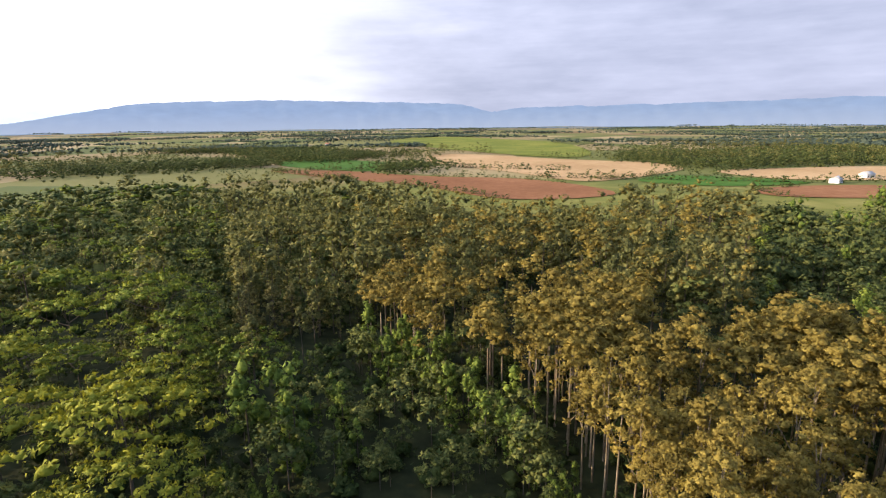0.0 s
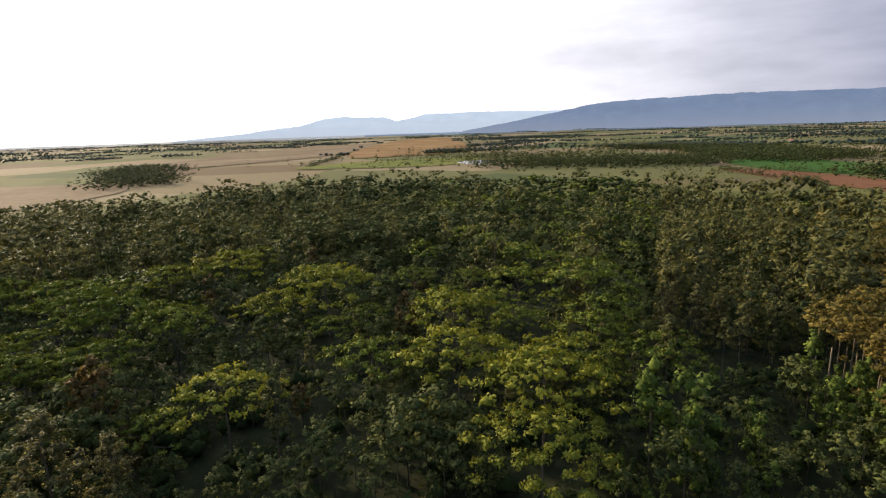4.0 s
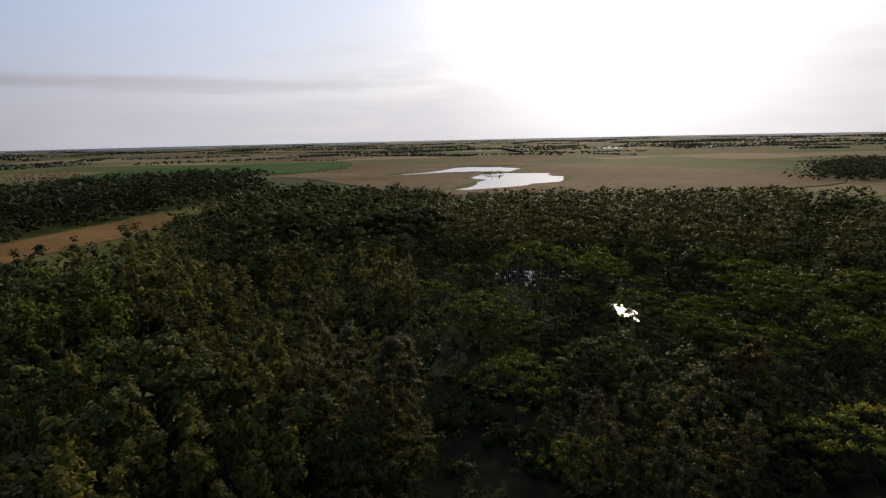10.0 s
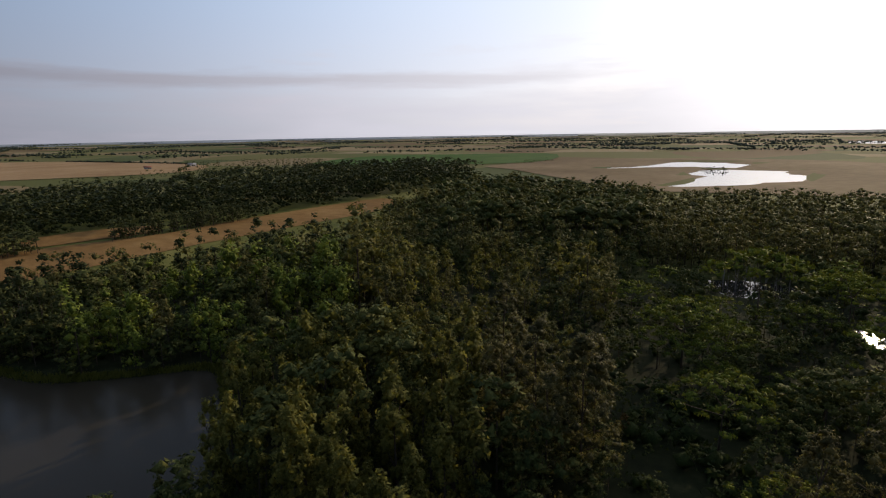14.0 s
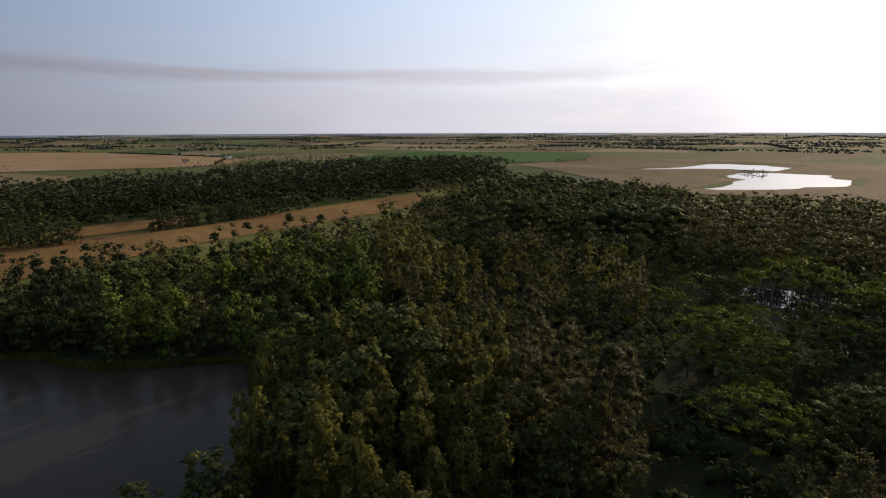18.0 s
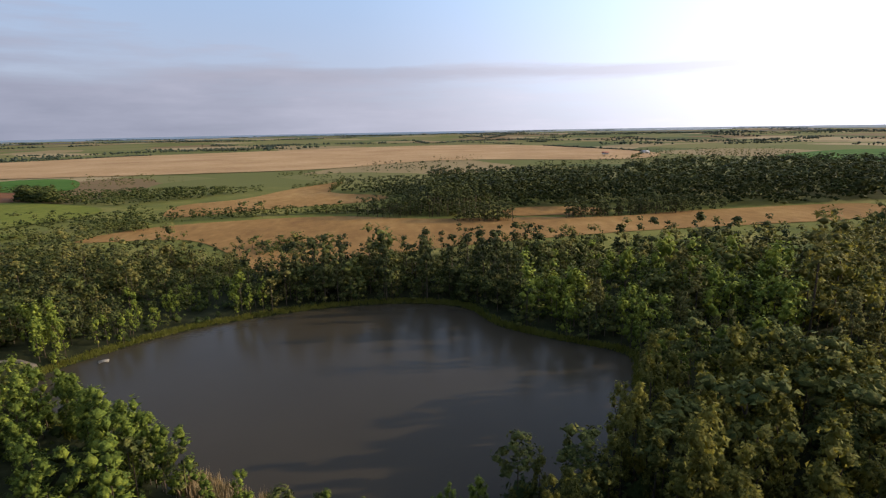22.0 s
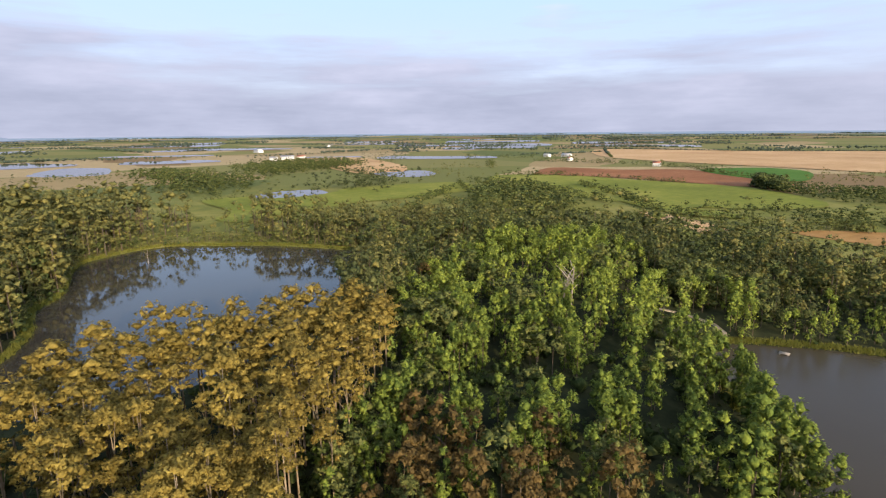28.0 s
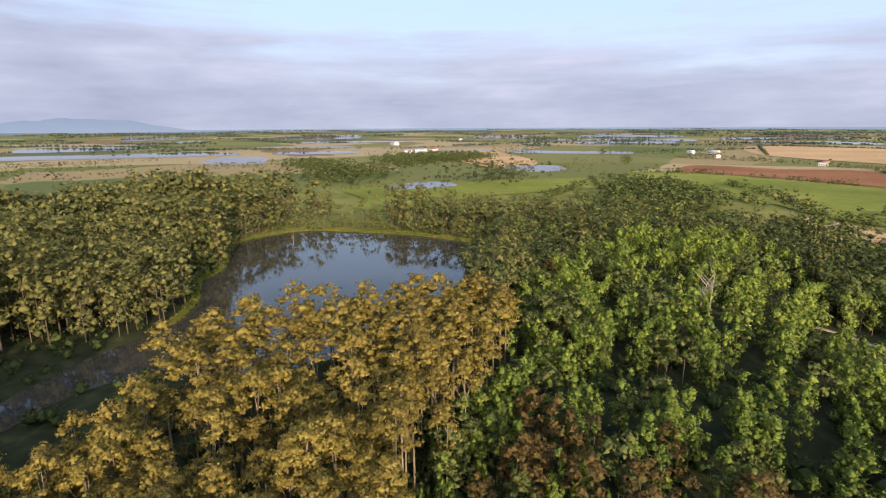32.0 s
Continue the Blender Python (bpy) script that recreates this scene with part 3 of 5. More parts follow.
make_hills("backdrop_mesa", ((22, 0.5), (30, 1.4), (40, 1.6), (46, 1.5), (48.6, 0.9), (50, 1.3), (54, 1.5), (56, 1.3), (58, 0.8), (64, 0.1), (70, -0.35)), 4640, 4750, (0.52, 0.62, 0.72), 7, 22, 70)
# rims towards the sun glow in a warmer, brighter haze tint
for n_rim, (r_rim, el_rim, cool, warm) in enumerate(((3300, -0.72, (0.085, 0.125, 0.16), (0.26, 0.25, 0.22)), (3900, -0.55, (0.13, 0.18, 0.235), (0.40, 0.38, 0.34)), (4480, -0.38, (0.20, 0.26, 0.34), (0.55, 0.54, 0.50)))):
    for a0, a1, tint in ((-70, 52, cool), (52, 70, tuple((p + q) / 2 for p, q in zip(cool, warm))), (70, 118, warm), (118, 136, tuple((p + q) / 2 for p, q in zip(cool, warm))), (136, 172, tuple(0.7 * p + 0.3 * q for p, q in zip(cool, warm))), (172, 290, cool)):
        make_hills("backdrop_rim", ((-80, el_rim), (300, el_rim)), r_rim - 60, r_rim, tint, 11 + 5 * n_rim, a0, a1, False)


# ---- trees ----
rng = np.random.default_rng(4)

def unit(v):
    return v / (np.linalg.norm(v, axis=-1, keepdims=True) + 1e-9)


OCT_V = np.array([(1, 0, 0), (-1, 0, 0), (0, 1, 0), (0, -1, 0), (0, 0, 1), (0, 0, -1)], float)
OCT_F = np.array([(0, 2, 4), (2, 1, 4), (1, 3, 4), (3, 0, 4), (2, 0, 5), (1, 2, 5), (3, 1, 5), (0, 3, 5)])


def clumps(centres, radii, flat, r, wild=0.25):
    """The dense inside of each billow: a lumpy closed shape, with outward normals."""
    n, m = len(centres), len(OCT_V)
    v = OCT_V[None] * (1 + r.normal(size=(n, m, 1)) * wild) * radii[:, None, None] * np.array([1, 1, flat])
    turn = r.random(n) * 6.283
    c, s = np.cos(turn)[:, None], np.sin(turn)[:, None]
    v = np.stack([v[..., 0] * c - v[..., 1] * s, v[..., 0] * s + v[..., 1] * c, v[..., 2]], -1)
    f = OCT_F[None] + (np.arange(n) * m)[:, None, None]
    return (v + centres[:, None]).reshape(-1, 3), f.reshape(-1, 3), unit(v).reshape(-1, 3)


def sprays(centres, radii, count, size, flat=1.0, up=0.25, r=rng, axis=None):
    """Leaf sprays: small pointed leaves of foliage that stand out all over the billows."""
    n = len(centres) * count
    c = np.repeat(centres, count, 0)
    rad = np.repeat(radii, count)[:, None]
    way = unit(r.normal(size=(n, 3)))
    way[:, 2] = np.where(way[:, 2] < -0.35, -way[:, 2], way[:, 2])
    p = c + way * rad * (0.66 + 0.52 * r.random((n, 1))) * np.array([1, 1, flat])
    out = unit(c - axis) if axis is not None else way
    soft = unit(way * 0.7 + out * 0.55 + r.normal(size=(n, 3)) * 0.34 + np.array([0, 0, up * 0.6]))
    nor = unit(soft + r.normal(size=(n, 3)) * 0.35)
    t = unit(np.cross(nor, r.normal(size=(n, 3))))
    b = np.cross(nor, t)
    s = size * (0.6 + 0.8 * r.random((n, 1)))
    q = np.stack([p - t * s * 0.5 + b * s * 0.75, p - t * s * 0.8 - b * s * 0.55, p + t * s * 0.9 + way * s * 0.25], 1).reshape(-1, 3)
    return q, np.arange(n * 3).reshape(-1, 3), np.repeat(soft, 3, 0)


def tube(path, radii, sides):
    """A tapered round limb along a path."""
    path, radii = np.asarray(path, float), np.asarray(radii, float)
    d = unit(np.gradient(path, axis=0))
    side = unit(np.cross(d, np.array([0.3, 0.9, 0.1])))
    other = np.cross(d, side)
    a = np.arange(sides) * 2 * math.pi / sides
    v = path[:, None] + radii[:, None, None] * (side[:, None] * np.cos(a)[:, None] + other[:, None] * np.sin(a)[:, None])
    i, j = np.meshgrid(np.arange(len(path) - 1), np.arange(sides), indexing="ij")
    k = (j + 1) % sides
    q = np.stack([i * sides + j, i * sides + k, (i + 1) * sides + k, (i + 1) * sides + j], -1).reshape(-1, 4)
    return v.reshape(-1, 3), np.vstack([q[:, [0, 1, 2]], q[:, [0, 2, 3]]])


def join(parts):
    """Meshes as (verts, faces, normals) made one."""
    vs, fs, ns, base = [], [], [], 0
    for v, f, n in parts:
        vs.append(v), fs.append(f + base), ns.append(n)
        base += len(v)
    return np.vstack(vs), np.vstack(fs), np.vstack(ns)


def crown_dome(r, n, low, high, wide, shape):
    """Billow centres over an outline of revolution 1 m high: shape gives the radius at a height, 0 to 1."""
    h = low + (high - low) * r.random(n)
    a = np.arange(n) * 2.39996 + r.random(n) * 0.9
    u = (h - low) / (high - low)
    ro = wide * shape(u) * (0.74 + 0.30 * r.random(n))
    return np.stack([np.cos(a) * ro, np.sin(a) * ro, h], 1)


# plain crowns for the woods further off: lowest, highest, half width and radius of the billows
FULL = {"euc": (0.46, 0.90, 0.11, 0.080), "dusk": (0.13, 0.92, 0.088, 0.082), "bigeuc": (0.2, 0.9, 0.2, 0.12), "plane": (0.16, 0.88, 0.080, 0.082), "olive": (0.18, 0.88, 0.09, 0.095),
        "rust": (0.2, 0.85, 0.14, 0.13), "native": (0.13, 0.82, 0.20, 0.15), "umbrella": (0.5, 0.82, 0.34, 0.17), "yellow": (0.5, 0.82, 0.34, 0.17), "pine": (0.10, 0.92, 0.10, 0.075)}


def billows(kind, r, n):
    """The crown of a tree 1 m high: centres and radii of its billows of leaves."""
    k = math.sqrt(22 / n)
    if n < 3:
        return np.array([(0, 0, 0.46)]), np.array([FULL[kind][2] * 0.7 + FULL[kind][3] * 0.8])
    if n < 12:
        low, high, wide, rad = FULL[kind]
        c = crown_dome(r, n, low, high, wide, lambda u: 1.0 - (0.75 if kind == "pine" else 0.35) * u)
        c[0] = (0, 0, high)
        big = (1.15 if n > 6 else 1.4) * (1 - (0.4 if kind == "pine" else 0.15) * (c[:, 2] - low) / (high - low))
        return c, rad * (0.8 + 0.4 * r.random(n)) * big
    if kind == "euc":
        q = np.sqrt((np.arange(n) + 0.5) / n)
        a = np.arange(n) * 2.39996 + r.random(n) * 0.9
        lean = r.normal(size=2) * 0.02
        h = 0.92 - 0.21 * q ** 2 + 0.018 * r.normal(size=n) - 0.34 * (r.random(n) < 0.25) * r.random(n)
        return np.stack([np.cos(a) * 0.122 * q + lean[0], np.sin(a) * 0.122 * q + lean[1], h], 1), (0.032 + 0.020 * r.random(n)) * k ** 0.8
    if kind == "dusk":
        c = crown_dome(r, n, 0.36, 0.97, 0.105, lambda u: np.sqrt(np.clip(1.05 - (2 * u - 0.75) ** 2 * 0.8, 0.03, 1)))
        return c, (0.036 + 0.022 * r.random(n)) * k ** 0.7
    if kind == "bigeuc":
        c = crown_dome(r, n, 0.16, 0.97, 0.25, lambda u: (1 - u ** 1.9) * 0.95 + 0.10)
        c[:, :2] *= 0.75 + 0.25 * np.sin(np.arctan2(c[:, 1], c[:, 0]) * 3 + c[:, 2] * 9)[:, None] * 0.8 + 0.12
        return c, (0.050 + 0.026 * r.random(n)) * k ** 0.5
    if kind in ("plane", "olive"):
        c = crown_dome(r, n, 0.10, 0.93, 0.108, lambda u: np.clip(0.55 + 1.5 * u, 0, 1) * np.sqrt(np.clip(1.02 - u ** 2.2, 0.02, 1)))
        c[0] = (0, 0, 0.95)
        return c, (0.038 + 0.026 * r.random(n)) * k ** 0.7
    if kind == "rust":
        c = crown_dome(r, n, 0.25, 0.95, 0.20, lambda u: np.sqrt(np.clip(1.03 - (1.9 * u - 0.8) ** 2 * 0.8, 0.05, 1)))
        return c, (0.048 + 0.030 * r.random(n)) * k ** 0.7
    if kind in ("umbrella", "yellow"):
        a, q = np.arange(n) * 2.39996, np.sqrt((np.arange(n) + 0.5) / n)
        q = np.clip(q + r.normal(size=n) * 0.05, 0, 1.05)
        lobes = 1 + 0.16 * np.sin(a * 3 + r.random() * 6) + 0.1 * np.sin(a * 5 + 1)
        low = (r.random(n) < 0.22) * r.random(n)
        h = 0.93 - 0.20 * q ** 2.4 - 0.2 * low + 0.02 * r.normal(size=n)
        return np.stack([np.cos(a) * 0.60 * q * lobes, np.sin(a) * 0.60 * q * lobes, h], 1), (0.075 + 0.055 * r.random(n)) * k ** 0.8
    if kind == "pine":
        c = crown_dome(r, n, 0.08, 0.98, 0.15, lambda u: (1.03 - u) ** 0.75)
        return c, (0.034 + 0.022 * r.random(n) + 0.02 * (1 - c[:, 2])) * k ** 0.8
    q = np.sqrt((np.arange(n) + 0.5) / n)
    a = np.arange(n) * 2.39996 + r.random(n) * 0.5
    q = q * 0.8
    h = 0.46 + 0.46 * np.sqrt(np.clip(1 - q ** 2, 0, 1)) + 0.04 * r.normal(size=n) - 0.34 * (q > 0.42) * r.random(n)
    return np.stack([np.cos(a) * 0.31 * q, np.sin(a) * 0.31 * q, h], 1), (0.048 + 0.034 * r.random(n)) * k ** 0.8


# height, leaf size, flatness of billows, bark, leaf material, name, label, group
KINDS = {
    "euc": (20, 0.22, 0.72, "pale_bark", "euc", "golden_gum", "golden-olive gum tree with a pale slender trunk", "golden gum grove"),
    "dusk": (17, 0.25, 0.95, "bark", "dusk", "dull_gum", "dull olive gum tree in the mixed forest", "dull gum trees"),
    "bigeuc": (29, 0.25, 0.8, "bark", "biggum", "tall_gum", "tall spreading dark gum tree above the canopy", "tall dark gums"),
    "plane": (13.5, 0.22, 1.45, "bark", "plane", "broadleaf_tree", "fresh green broadleaf tree with an oval crown", "green plantation trees"),
    "olive": (15, 0.25, 1.35, "bark", "olive", "feathery_tree", "olive-gold upright tree with a feathery crown", "olive-gold trees"),
    "rust": (12, 0.30, 1.0, "bark", "rust", "rusty_tree", "rusty brown-leaved tree among green ones", "rusty trees"),
    "native": (11.5, 0.25, 0.85, "bark", "native", "native_tree", "dark green rounded native forest tree", "native forest trees"),
    "umbrella": (13, 0.25, 0.45, "bark", "umbrella", "flat_topped_tree", "lime green flat-topped tree with a layered crown", "flat-topped trees"),
    "yellow": (13, 0.25, 0.45, "bark", "yellow", "yellow_tree", "yellow-flowering flat-topped tree above dark forest", "yellow flat-topped trees"),
    "pine": (19, 0.36, 1.1, "bark", "pine", "plantation_tree", "dark narrow plantation tree", "dark plantation trees"),
}


def woody(kind, tall, cen, r, sides):
    """Trunk with its limbs, as tubes."""
    lean = r.normal(size=2) * 0.02 * tall
    top = 0.86 if kind in ("euc", "dusk", "bigeuc", "pine") else 0.62
    zs = np.linspace(-0.02, top, 6)
    path = np.stack([lean[0] * zs ** 2 + 0.05 * np.sin(zs * 5), lean[1] * zs ** 2 + 0.05 * np.cos(zs * 4), zs * tall], 1)
    base = tall * (0.0085 if kind in ("euc", "dusk", "pine", "bigeuc") else 0.015)
    out = [tube(path, base * (1.25 - 1.0 * zs / top), sides)]
    for c in cen:
        c = c * tall
        z0 = min(max(c[2] * 0.72, 0.25 * tall), top * tall * 0.95)
        s = np.array([np.interp(z0, path[:, 2], path[:, 0]), np.interp(z0, path[:, 2], path[:, 1]), z0])
        mid = (s + c) / 2 + np.array([0, 0, -0.03 * tall if kind == "umbrella" else 0.01 * tall])
        out.append(tube([s, mid, c], [base * 0.5, base * 0.36, base * 0.14], 4))
    return out


def crown_arrays(kind, n, count, size, r):
    tall, _, flat = KINDS[kind][:3]
    cen, rad = billows(kind, r, n)
    parts = [clumps(cen * tall, rad * tall * (1.35 if n < 3 else 0.70 if n > 9 else 0.52), flat, r)]
    if count:
        parts.append(sprays(cen * tall, rad * tall, count, size, flat, 0.2, r, np.array([0, 0, np.median(cen[:, 2]) * 0.9]) * tall))
    return join(parts), cen


def tree_thing(kind, near, seed):
    """One tree: trunk, limbs and a crown of billows and leaf sprays under an Empty at its foot."""
    tall, size, flat, bark, leaf, name, label, group = KINDS[kind]
    r = np.random.default_rng(seed)
    many = {"bigeuc": 4.0, "umbrella": 2.6, "yellow": 2.6, "plane": 1.6, "native": 1.7, "euc": 1.25, "dusk": 1.3, "olive": 1.5, "rust": 1.3}.get(kind, 1.0)
    (v, f, n), cen = crown_arrays(kind, int(24 * many), 40, size * 0.88, r) if near else crown_arrays(kind, int(18 * many), 21, size * 1.18, r)
    root = new(name)
    tagged(root, label, "gum tree" if "gum" in name else "tree", group)
    trunk, *arms = woody(kind, tall, cen[3:: {"euc": 9, "umbrella": 14, "bigeuc": 14}.get(kind, 60)], r, 6)
    mesh_object("trunk", *trunk, M[bark], root, True)
    for arm in arms:
        mesh_object("limb", *arm, M[bark], root, True)
    mesh_object("crown", v, f, M[leaf], root, normals=n)
    return root


def tree_arrays(kind, detail, seed):
    """A plain tree for the woods further off: leaves and trunk, each as verts, faces and normals."""
    r = np.random.default_rng(seed)
    n, count, grow = {3: (14, 20, 1.3), 2: (8, 16, 1.75), 1: (4, 10, 2.2), 0: (3, 5, 2.9), -1: (1, 0, 0)}[detail]
    leaf, _ = crown_arrays(kind, n, count, KINDS[kind][1] * grow, r)
    tall = KINDS[kind][0]
    tv, tf = tube([(0, 0, 0), (0, 0, tall * 0.6)], [tall * 0.010, tall * 0.006], 3)
    return leaf, (tv, tf, unit(tv * (1, 1, 0)))


# outer edge of the main forest: bearing to the left, distance
EDGE = ((0, 250), (5, 272), (12, 330), (21, 380), (29, 430), (38, 425), (45, 460), (55, 465), (67, 430), (78, 385), (90, 352), (98, 352), (104, 345), (110, 330), (118, 370), (128, 420), (136, 330), (139, 250),
        (144, 228), (155, 210), (169, 195), (176, 205), (188, 192), (200, 222), (209, 255), (216, 265), (228, 278), (234, 275), (240, 280), (246, 282), (250, 272), (254, 235), (255.5, 120), (257, 108), (262, 106), (268, 105), (275, 104), (283, 100), (290, 82), (297, 64), (305, 76),
        (313, 105), (319, 200), (321, 330), (325, 278), (330, 270), (337, 321), (343, 242), (353, 228), (360, 250))


# outer edge of the green plantation: bearings, distances
GREEN = ((208, 216, 223, 231, 236, 241, 247, 251, 255), (152, 164, 176, 210, 212, 192, 156, 116, 96))


# inner edge of the golden grove, beyond a hollow of low growth: bearings, distances
HOLLOW = ((-28, -20, -11, -3.3, 6, 9), (20, 50, 66, 82, 99, 106))


def species(az, r, u, w):
    """Which tree grows at a bearing and distance; u: chance."""
    b = az if az < 180 else az - 360
    if -111 <= b < 9 and r < max(104 + 14 * math.sin(b * 0.3), 112 if b < -60 else 0):
        edge = -94 - (r - 37) * 17 / 55
        rim = r - np.interp(b, *HOLLOW)
        if b > edge and rim > 0 and (rim > 10 or b < -24 or w < 0.16) and (b > edge + 4 or w < 0.45):
            return "euc"
        if b > edge and rim > 0:
            return "plane" if u < 0.6 else "native"
    if 208 < az < 256 and r > np.interp(az, *GREEN):
        return "pine" if u < 0.36 else "dusk" if u < 0.46 else "native"
    if 246 <= az < 300:
        return "rust" if u < (0.2 if r < 70 else 0.04) else "native" if u > 0.75 else "plane"
    if az > 338 and r < np.interp(b, *HOLLOW) or az < 17 and r < 108:
        return "native" if u < 0.7 else "plane"
    if 77 < az < 111 and r > 203:
        return "dusk"
    if az < 9 or az > 300:
        if az < 312 and az > 9:
            return "native"
        if 312 < az < 330 and r > 105:
            return "native" if u < 0.9 else "plane"
        return "dusk" if u < 0.66 else "euc" if u < 0.78 else "native"
    if az < 45:
        if r < 75 and az < 25:
            return "native" if u < 0.6 else "plane"
        if r > 115:
            return ("dusk" if u < 0.55 else "native" if u < 0.92 else "umbrella") if az < 22 else "native" if u < 0.6 else "umbrella" if u < 0.88 else "dusk"
        return "native" if u < 0.80 else "umbrella" if u < 0.88 else "dusk"
    if az < 114 and r < 195:
        if az > 70 and r > 100:
            return "umbrella" if u < 0.42 else "native"
        return "native" if u < 0.82 else "umbrella" if u < 0.88 else "dusk" if u < 0.97 else "rust"
    if 60 < az < 138 and r >= 195:
        return "native" if u < 0.62 else "dusk"
    if az < 60:
        return "native" if u < 0.8 else "dusk"
    if az < 128 and r < 105:
        return "native"
    if 124 < az < 170 and r < 100:
        return "olive" if u < 0.8 else "native"
    if az < 142:
        return "dusk" if u < 0.45 else "olive" if u < 0.7 else "native"
    if az < 168 and r < 182:
        return "plane" if u < 0.45 else "native" if u < 0.75 else "dusk"
    if az > 163 and r < 70:
        return "plane" if u < 0.85 else "native"
    if 198 < az < 218 and r < 175:
        return "plane" if u < 0.7 else "native"
    if az < 195 or (az < 222 and r > 160):
        return "dusk" if u < 0.25 else "pine" if u < 0.4 else "native"
    if r < 74:
        return "plane" if u < 0.5 else "rust" if u < 0.6 else "native"
    return "plane" if u < 0.85 else "native"


SPACE = {"euc": 3.8, "dusk": 3.8, "olive": 3.9, "plane": 3.5, "native": 4.4, "umbrella": 9.0, "pine": 3.8, "rust": 3.6, "bigeuc": 9, "yellow": 8}
woods = [smooth(p, 4) for p in (
    [(35, -316), (-24, -309), (-60, -335), (-107, -335), (-167, -320), (-281, -324), (-473, -369), (-488, -560), (-276, -505), (-154, -490), (-53, -500), (50, -490), (48, -428), (3, -364)],
    [(303, -439), (231, -407), (188, -405), (149, -443), (83, -505), (74, -545), (150, -548), (240, -520), (296, -490)],
    [(120, 92), (126, 72), (136, 60), (146, 42), (190, 38), (242, 36), (272, 14), (300, -6), (321, 3), (381, 78), (327, 118), (273, 137), (235, 145)],
    [(290, -7), (258, -41), (226, -67), (222, -102), (250, -135), (264, -123), (290, -78)],
    [(158, -40), (190, -60), (220, -78), (232, -90), (222, -98), (190, -76), (160, -54)],
    [(492, -105), (483, -136), (528, -187), (470, -170), (452, -130), (470, -105)],
    [(654, -79), (696, -135), (763, -232), (850, -240), (840, -110)],
    [(303, -168), (262, -195), (300, -250), (390, -262), (420, -240)],
    [(516, -5), (497, -35), (560, -60), (700, -20), (740, 40)],
    [(-71, 551), (-14, 550), (-11, 640), (-42, 660), (-70, 610)],
    [(-472, 951), (-381, 960), (-193, 709), (-98, 769), (-122, 860), (-300, 1100), (-484, 1100)],
    [(233, 746), (253, 560), (359, 567), (473, 588), (650, 800), (560, 860), (330, 800)],
    [(-600, 150), (-640, 236), (-760, 246), (-900, 330), (-985, 300), (-880, 222), (-720, 186)],
    [(-450, 520), (-330, 560), (-210, 640), (-260, 720), (-420, 640)],
)]
WOOD_KIND = ("pine", "native", "dusk", "dusk", "dusk", "pine", "native", "native", "native", "native", "native", "native", "native", "native")
NEAR_WOODS = 5
hedges = (((182, -322), (106, -336), (27, -338), (-28, -312)), ((243, -249), (212, -270), (184, -300), (138, -292)), ((460, -560), (340, -510), (300, -440), (205, -398)),
          ((700, -500), (560, -570), (460, -575)), ((560, 20), (470, -30)), ((30, -238), (70, -236)), ((300, -290), (250, -264), (205, -266)), ((395, -330), (330, -304), (262, -284)), ((240, -300), (200, -330), (150, -332)), ((420, -245), (350, -272), (280, -264)), ((300, -120), (360, -160), (420, -215)), ((520, -330), (480, -378)), ((330, -180), (262, -212), (222, -218)),
         
          ((234, -239), (207, -249), (161, -270), (143, -305)), ((177, -297), (147, -319), (109, -326), (78, -335), (36, -335), (0, -340), (-28, -319)), ((64, -226), (54, -235), (45, -247)), ((475, -260), (450, -282)), ((351, -172), (298, -170), (288, -189), (312, -251), (426, -294), (462, -252)),
          ((0, 640), (60, 590), (130, 560)), ((80, 500), (150, 470), (260, 430), (380, 420)), ((-260, 620), (-190, 690)), ((-696, -178), (-704, -206)), ((-870, 620), (-700, 440)))
# across the rows of the green plantation
ROW = (0.77, 0.64)
